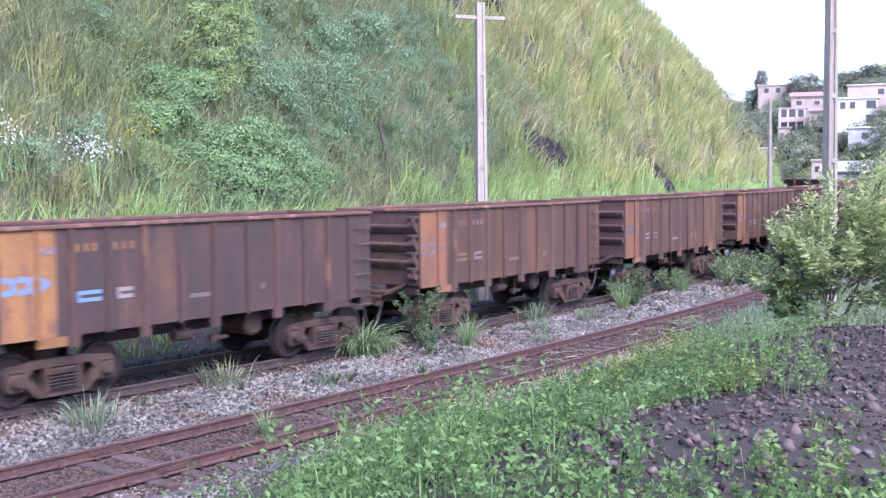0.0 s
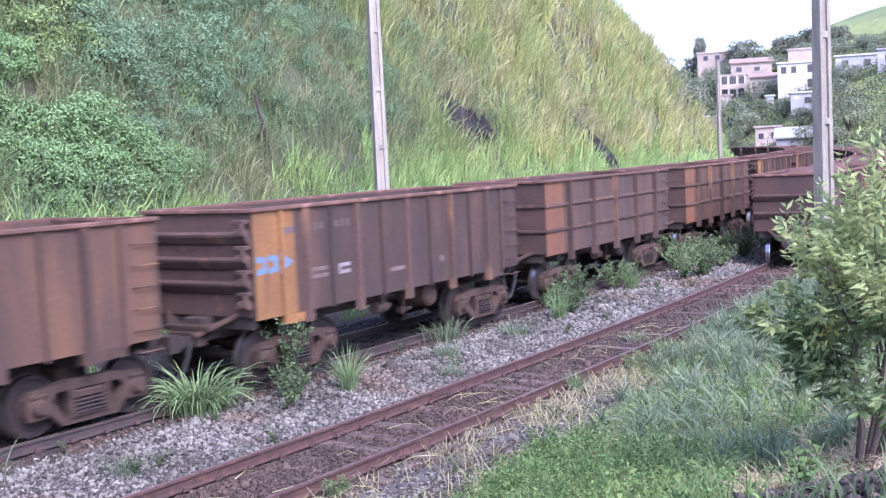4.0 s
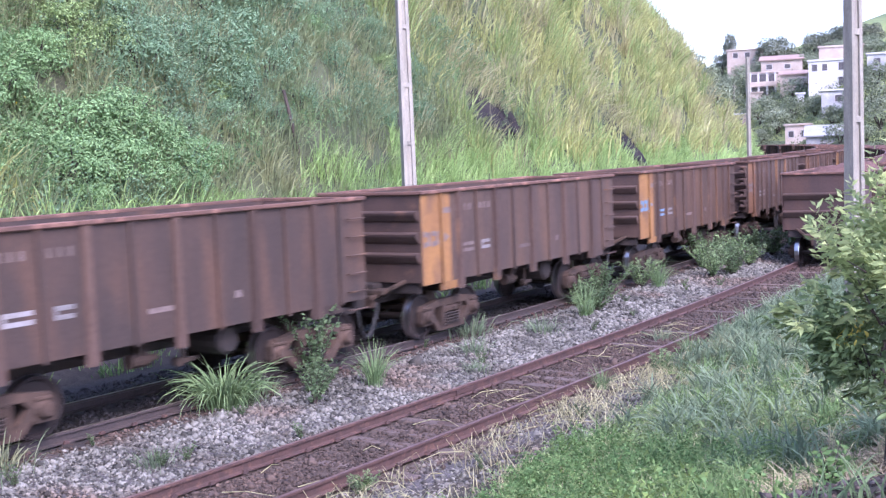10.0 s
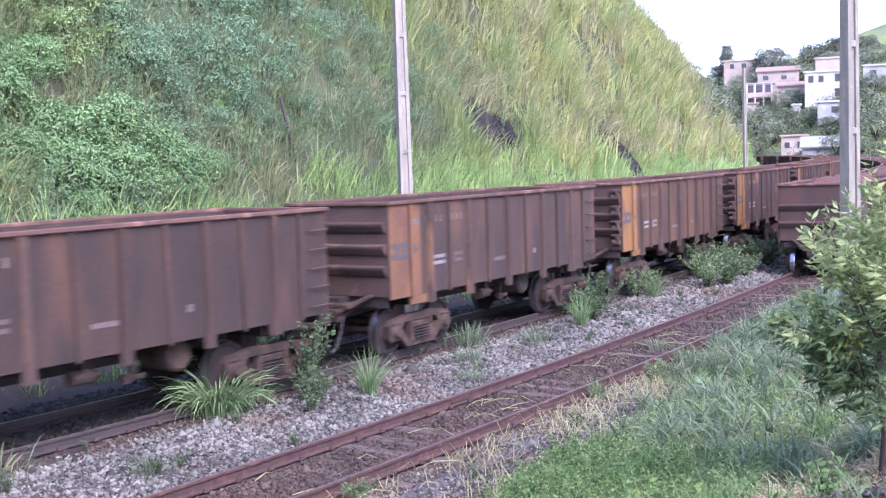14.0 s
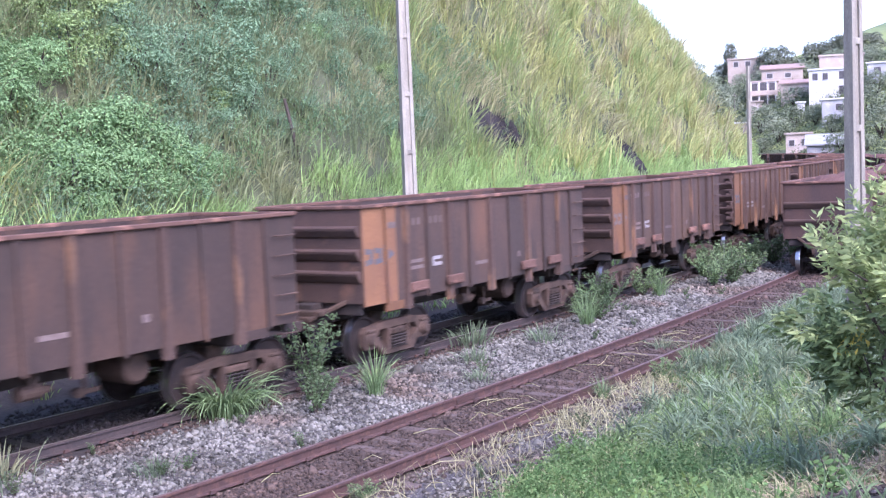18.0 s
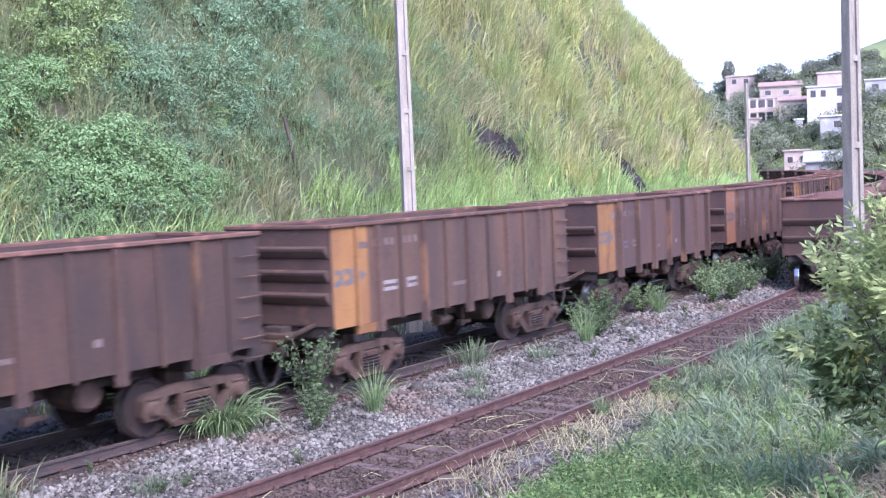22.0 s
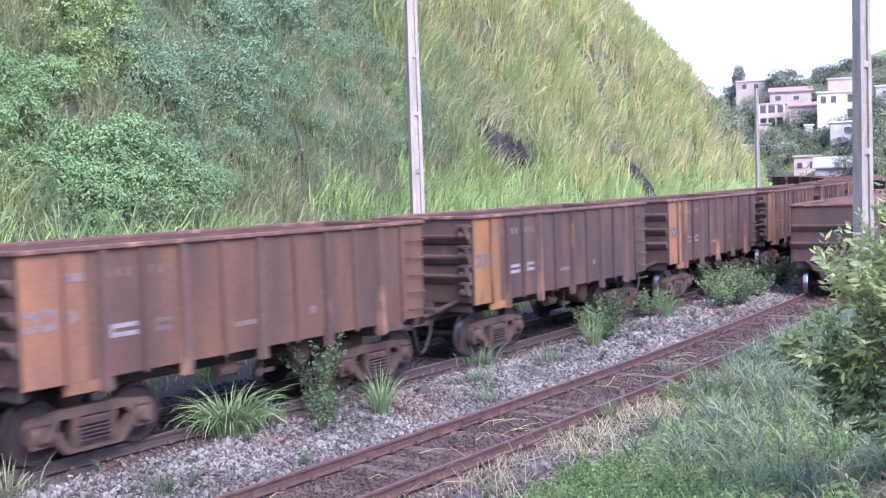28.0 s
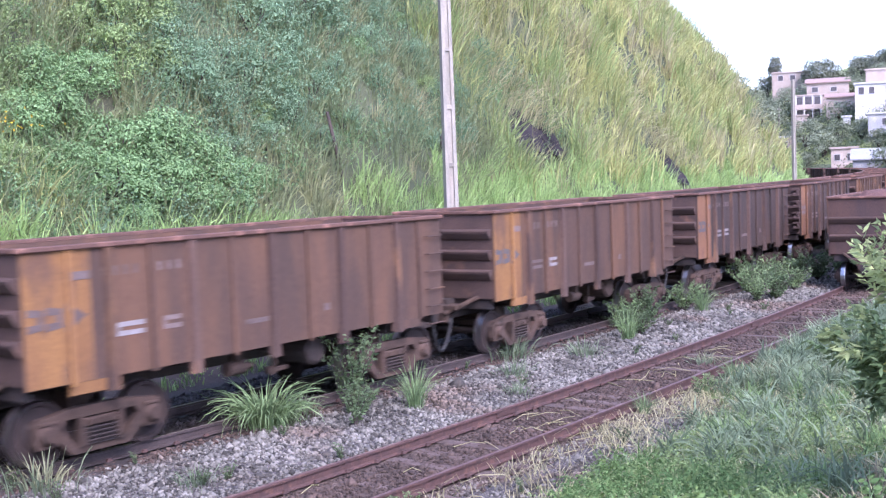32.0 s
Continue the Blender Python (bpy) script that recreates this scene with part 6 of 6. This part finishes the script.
def flowers():
    rng = np.random.default_rng(3)
    for s, u, n, mat, label, r in ((8.6, 8.3, 260, "petal", "cluster of small white flowers on tall stalks", 0.4), (11.2, 7.9, 220, "petal", "cluster of small white flowers on tall stalks", 0.35), (13.6, 8.6, 34, "yellowpetal", "scattered yellow flowers over leaves", 0.45), (12.8, 8.4, 30, "yellowpetal", "scattered yellow flowers over leaves", 0.4)):
        p = ground_at(s, -u)
        ob = new("flower_cluster")
        C = rng.normal(0, 1, (n, 3)) * np.array([r, r, 0.18]) + np.array([0, 0, 1.25])
        V, T = leaves(rng, C, rng.normal(size=(n, 3)), 0.07, 0.05)
        tagged(part("blossom", tri_mesh("blossom", V, T, mat), ob), kind="stuff")
        P = np.concatenate([C[::4, :2] * 0.6, np.zeros((len(C[::4]), 1))], 1)
        V, T = blades(rng, P, 1.25, 0.02, 0.25)
        tagged(part("stem", tri_mesh("stem", V, T, "leaf"), ob), kind="stuff")
        ob.matrix_basis = pose(p.x, p.y, p.z)
        tagged(ob, label, "flowers", "flowers at the hill's foot")


hillside_shrubs()
rocks()
hill_grass()
ballast()
trackside()
bank()
big_bush()
fence_post(24.9, 8.45, 1.9, 17)
fence_post(31.0, 8.8, 0.9, 4)
flowers()

# ---------------------------------------------------------------- the town on the far slope
MAT.update(
    render_white=surface("white_house_render", (0.60, 0.595, 0.58), (0.53, 0.52, 0.50), 0.6, 0.9, 0.1, c3=(0.38, 0.36, 0.34), scale3=0.5, cut=0.62, vary=0.05),
    # brick colour raised a little to include distance haze
    render_pink=surface("bare_pink_brick_wall", (0.4520, 0.3752, 0.3192), (0.3842, 0.3136, 0.2632), 0.6, 0.9, 0.1, c3=(0.4746, 0.4032, 0.3584), scale3=0.5, vary=0.12),
    render_grey=surface("grey_house_render", (0.40, 0.40, 0.42), (0.33, 0.33, 0.345), 0.6, 0.9, 0.1, c3=(0.5, 0.48, 0.46), scale3=0.5, vary=0.1),
    tiles=surface("clay_tile_roof", (0.3440, 0.2448, 0.2052), (0.2752, 0.1938, 0.1620), 1.5, 0.9, 0.2, vary=0.1),
    sheet=surface("pale_roof_sheet", (0.3456, 0.3456, 0.3456), (0.2880, 0.2880, 0.2880), 0.8, 0.6, 0.1, vary=0.05),
    glass=surface("dark_window_glass", (0.10, 0.09, 0.095), (0.07, 0.065, 0.07), 2.0, 0.2, 0.0, vary=0.2),
    frame=surface("window_frame_paint", (0.5, 0.48, 0.46), (0.4, 0.38, 0.36), 2.0, 0.7, 0.0),
)


def house(s, w, width, depth, storeys, wall, roof, windows, label, dz=0.0, gable=False, veranda=False, turn=0.0):
    """A far house: its wall, roof slab or tiled gable, windows with frames, and a veranda."""
    h = new("house")
    p = ground_at(s, w)
    az = math.degrees(math.atan2(p.x, p.y))
    height = storeys * 2.8
    part("wall", Shape().box(-width / 2, 0, -3.0, width / 2, depth, height).mesh("wall", wall), h)
    if gable:
        sh = Shape()
        e, r = 0.4, width * 0.16
        vs = [(-width / 2 - e, -e, height), (width / 2 + e, -e, height), (width / 2 + e, depth + e, height + r), (-width / 2 - e, depth + e, height + r)]
        vs += [(x, y, z + 0.18) for x, y, z in vs]
        sh.add(vs, [(0, 1, 2, 3), (4, 7, 6, 5), (0, 4, 5, 1), (1, 5, 6, 2), (2, 6, 7, 3), (3, 7, 4, 0)])
        part("roof", sh.mesh("roof", roof), h)
    else:
        part("roof", Shape().box(-width / 2 - 0.25, -0.25, height, width / 2 + 0.25, depth + 0.25, height + 0.3, 0.03).mesh("roof", roof), h)
    for x, floor, ww, wh in windows:
        z = floor * 2.8 + 1.0
        win = part("window", shared("frame_%.1f_%.1f" % (ww, wh), lambda q: q.box(-ww / 2 - 0.1, -0.06, -0.1, ww / 2 + 0.1, 0.0, wh + 0.1), "frame"), h, pose(x, -0.002, z))
        part("pane", shared("pane_%.1f_%.1f" % (ww, wh), lambda q: q.box(-ww / 2, -0.02, 0, ww / 2, 0.0, wh), "glass"), win, pose(0, -0.062, 0))
    if veranda:
        for f in range(storeys):
            part("balcony", shared("balcony_%.1f" % width, lambda q: q.box(-width * 0.45, -1.4, 0, width * 0.45, -0.01, 0.22), "render_pink"), h, pose(0, 0, f * 2.8))
            part("parapet", shared("parapet_%.1f" % width, lambda q: q.box(-width * 0.45, -1.4, 0.23, width * 0.45, -1.25, 1.0), "render_pink"), h, pose(0, 0, f * 2.8))
            for k in range(4):
                part("column", shared("column", lambda q: q.box(-0.14, -1.38, 0.22, 0.14, -1.1, 2.8), "render_white"), h, pose(width * (-0.42 + 0.28 * k), 0, f * 2.8))
    h.matrix_basis = pose(p.x, p.y, p.z + dz, 0, 0, -az + turn)
    return tagged(h, label, "house", "houses on the far slope")


house(270.4, 50.9, 8.7, 7, 2, "render_pink", "render_pink", [(-2.4, 1, 1.1, 1.2), (0.4, 1, 1.1, 1.2), (2.9, 1, 0.9, 1.1)], "unfinished pink brick house on the slope", 0.0)
house(244.6, 40.4, 8.6, 7, 2, "render_pink", "tiles", [(-2.6, 1, 1.2, 1.0), (1.2, 1, 1.2, 0.9)], "pink house with a clay tile roof", -0.9, gable=True)
house(239.5, 32.4, 5.9, 5, 2, "render_pink", "render_pink", [(-1.9, 0, 1.5, 1.6), (0.0, 0, 1.5, 1.6), (1.9, 0, 1.4, 1.6), (-1.9, 1, 1.5, 1.6), (0.0, 1, 1.5, 1.6), (1.9, 1, 1.4, 1.6)], "pink brick house with open verandas on two floors", -0.9, veranda=True)
house(229.0, 33.5, 6.4, 6, 1, "render_pink", "tiles", [(-1.0, 0, 0.9, 0.9)], "bare brick house with a low tiled roof", 0.3, gable=True)
house(213.8, 31.2, 7.4, 7, 2, "render_white", "render_white", [(-2.6, 1, 0.9, 1.2), (-0.8, 1, 0.9, 1.2), (2.5, 1, 1.7, 1.4), (2.5, 0, 1.7, 1.5)], "tall white rendered house with small dark windows", 0.0)
house(219.5, 37.0, 8.0, 5, 2, "render_pink", "render_pink", [(2.2, 1, 1.2, 1.1)], "bare brick storey behind the white house", 0.6)
house(196.0, 23.4, 5.2, 5, 1, "render_grey", "render_white", [(0.2, 0, 1.2, 1.1)], "low grey house with a white roof edge", 0.5)
house(216.0, 26.6, 1.4, 2, 1, "render_white", "render_white", [(0, 0, 0.5, 0.6)], "small white hut among trees", -0.7)
house(236.4, 28.7, 2.7, 3, 1, "render_pink", "render_pink", [(0.6, 0, 0.5, 0.6)], "small brick shed among trees", -0.4)
house(226.7, 18.8, 4.4, 4, 1, "render_pink", "render_white", [(-1.1, 0, 0.8, 1.0), (1.0, 0, 0.8, 1.0)], "small pink house beside the line", 0.3)
house(187.6, 13.1, 4.0, 4, 1, "render_pink", "render_pink", [(-1.1, 0, 0.8, 0.9), (0.9, 0, 0.8, 1.0)], "small brick house with a water tank", 0.0)
house(172.8, 14.4, 10.0, 6, 1, "render_grey", "sheet", [(-2.5, 0, 0.9, 0.8), (1.0, 0, 0.9, 0.8), (3.4, 0, 0.9, 0.8)], "low grey building with a pale sheet roof", -2.5, gable=True)
house(206.5, 38.8, 8.0, 6, 1, "render_grey", "render_white", [(-2.3, 0, 1.1, 1.1), (1.5, 0, 1.1, 1.1)], "grey flat-roofed house on the slope", 0)
house(193, 38.0, 6.5, 6, 1, "render_grey", "sheet", [(-1.5, 0, 1.1, 1.1), (1.5, 0, 1.1, 1.1)], "grey flat-roofed house on the slope", 0.2)
house(180, 36.5, 8.5, 6, 1, "render_white", "sheet", [(-2, 0, 1.3, 1.1), (1.5, 0, 1.3, 1.1)], "long white house with a sheet roof", 0.4)
house(171, 36.0, 6.0, 6, 2, "render_pink", "tiles", [(-1.5, 0, 1.1, 1.1), (1.5, 1, 1.1, 1.1), (-1.5, 1, 1.1, 1.1)], "two-storey pink house on the slope", 0)
house(163, 34.0, 6.5, 6, 2, "render_pink", "render_pink", [(-1.5, 0, 1.1, 1.1), (1.5, 1, 1.1, 1.1)], "two-storey pink house on the slope", 0)
house(157, 27.0, 6.0, 5, 1, "render_white", "sheet", [(-1.5, 0, 1.1, 1.1), (1.5, 0, 1.1, 1.1)], "white house with a sheet roof", 0)
# a brick house low behind the hill's foot
house(150, -11.5, 4.2, 4, 2, "render_pink", "sheet", [(0.6, 1, 0.9, 1.1)], "brick house at the bend behind the hill", -6.0)

TREES = {}
for _i in range(4):
    TREES[_i] = (lobed(140 + _i, 1.0, 0.85, 16, 1500, 0.13, "treeleaf"), stems(160 + _i, 1.2, 0.07, 0.55, 5))
TREES[4] = (lobed(145, 1.0, 0.85, 26, 5600, 0.10, "skyleaf", 0.1), TREES[0][1])


def tree(s, w, radius, height, form, turn, label="dark green tree among the houses", flat=1.0):
    t = new("tree")
    c, k = TREES[form]
    p = ground_at(s, w)
    part("crown", c, t, pose(0, 0, height - 1.5 * radius * flat) @ Matrix.Diagonal((radius, radius, radius * flat, 1)))
    part("trunk", k, t, Matrix.Diagonal((radius * 0.9, radius * 0.9, max(0.6, (height - radius) / 1.2), 1)))
    t.matrix_basis = pose(p.x, p.y, p.z - 0.2, 0, 0, turn)
    return tagged(t, label, "tree", "trees among the houses")


TOWN_TREES = ((221.8, 28.7, 3.0), (102.8, -11.6, 1.6), (88.7, -9.7, 1.5), (248.1, 31.4, 3.9), (262.0, 43.1, 3.0), (239.7, 24.8, 3.7), (220.4, 20.9, 3.4), (205.4, 17.0, 3.1), (209.7, 22.0, 2.6), (202.0, 22.2, 2.3), (188.2, 18.9, 1.7), (169.2, 12.9, 2.2), (182.6, 22.0, 3.6), (165.4, 17.2, 3.1), (104.2, -12.4, 1.2), (208.0, 25.2, 1.5), (201.3, 30.2, 2.7), (198.8, 31.9, 2.5), (224.7, 25.3, 2.3))


def town_trees():
    rng = random.Random(66)
    tree(264.7, 54.5, 4.8, 8.0, 4, 20, "broad round-crowned tree on the skyline", 0.85)
    tree(276.6, 51.7, 1.7, 11.0, 4, 80, "tall narrow dark tree on the skyline", 1.7)
    tree(278.0, 52.8, 2.0, 8.2, 4, 10, "tall narrow dark tree on the skyline", 1.3)
    tree(282.0, 54.0, 2.6, 6.0, 4, 50, "dark tree on the skyline")
    tree(262.0, 64.0, 4.2, 6.6, 4, 0, "broad tree on the skyline", 0.85)
    tree(257.0, 66.0, 4.4, 7.2, 4, 140, "broad tree on the skyline", 0.85)
    tree(252.0, 69.0, 3.6, 6.2, 4, 70, "broad tree on the skyline", 0.85)
    for s, w, r in TOWN_TREES:
        tree(s, w, r, r * 1.75, rng.randrange(4), rng.uniform(0, 360))
    homes = [(270, 51), (245, 40), (239, 32), (229, 33.5), (214, 31), (219, 37), (196, 23), (216, 27), (236, 29), (227, 19), (188, 13), (173, 14), (206, 39), (193, 38), (180, 36), (171, 36), (163, 34), (157, 27)]
    n = 0
    while n < 190:
        s, w = rng.uniform(140, 292), rng.uniform(11, 62)
        # keep the houses' fronts in sight
        if any(abs(s - a) < 8 and -13 < w - b < 5 for a, b in homes):
            if rng.random() < 0.86 or any(abs(s - a) < 5 and -3 < w - b < 5 for a, b in homes):
                continue
            r = rng.uniform(0.9, 1.3)
        else:
            r = rng.uniform(1.6, 3.2) if w < 45 else rng.uniform(1.6, 2.4)
        if w < 16:
            r = min(r, 1.5)
        tree(s, w, r, r * rng.uniform(1.7, 2.0), rng.randrange(4), rng.uniform(0, 360))
        n += 1


town_trees()


def far_wood():
    """Scrub scattered over the far green hill, too many to count."""
    rng = np.random.default_rng(9)
    n = 1500
    s, w = rng.uniform(150, 330, n), rng.uniform(70, 420, n)
    ok = np.sin(s * 0.09) * np.sin(w * 0.03) + rng.normal(0, 0.4, n) > 0.45
    s, w = s[ok], w[ok]
    P = place(s, w)
    k = np.repeat(np.arange(len(s)), 26)
    C = P[k] + rng.normal(size=(len(k), 3)) * np.array([1.6, 1.6, 0.9]) + np.array([0, 0, 1.2])
    V, T = leaves(rng, C, rng.normal(size=(len(k), 3)) + np.array([0, 0, 0.5]), 1.3, 0.9)
    tagged(new("far_scrub", tri_mesh("far_scrub", V, T, "treeleaf")), "scattered scrub on the far green hill", "scrub", kind="stuff")


far_wood()


def slope_scrub():
    """Low scrub between the far houses."""
    rng = np.random.default_rng(19)
    n = 3000
    s, w = rng.uniform(130, 292, n), rng.uniform(9.5, 66, n)
    P = place(s, w)
    k = np.repeat(np.arange(n), 22)
    C = P[k] + rng.normal(size=(len(k), 3)) * np.array([1.0, 1.0, 0.45]) + np.array([0, 0, 0.6])
    V, T = leaves(rng, C, rng.normal(size=(len(k), 3)) + np.array([0, 0, 0.5]), 0.36, 0.22)
    tagged(new("slope_scrub", tri_mesh("slope_scrub", V, T, "scrubleaf")), "grey-green scrub between the far houses", "scrub", kind="stuff")


slope_scrub()

sleepers()
fastenings()

motions()
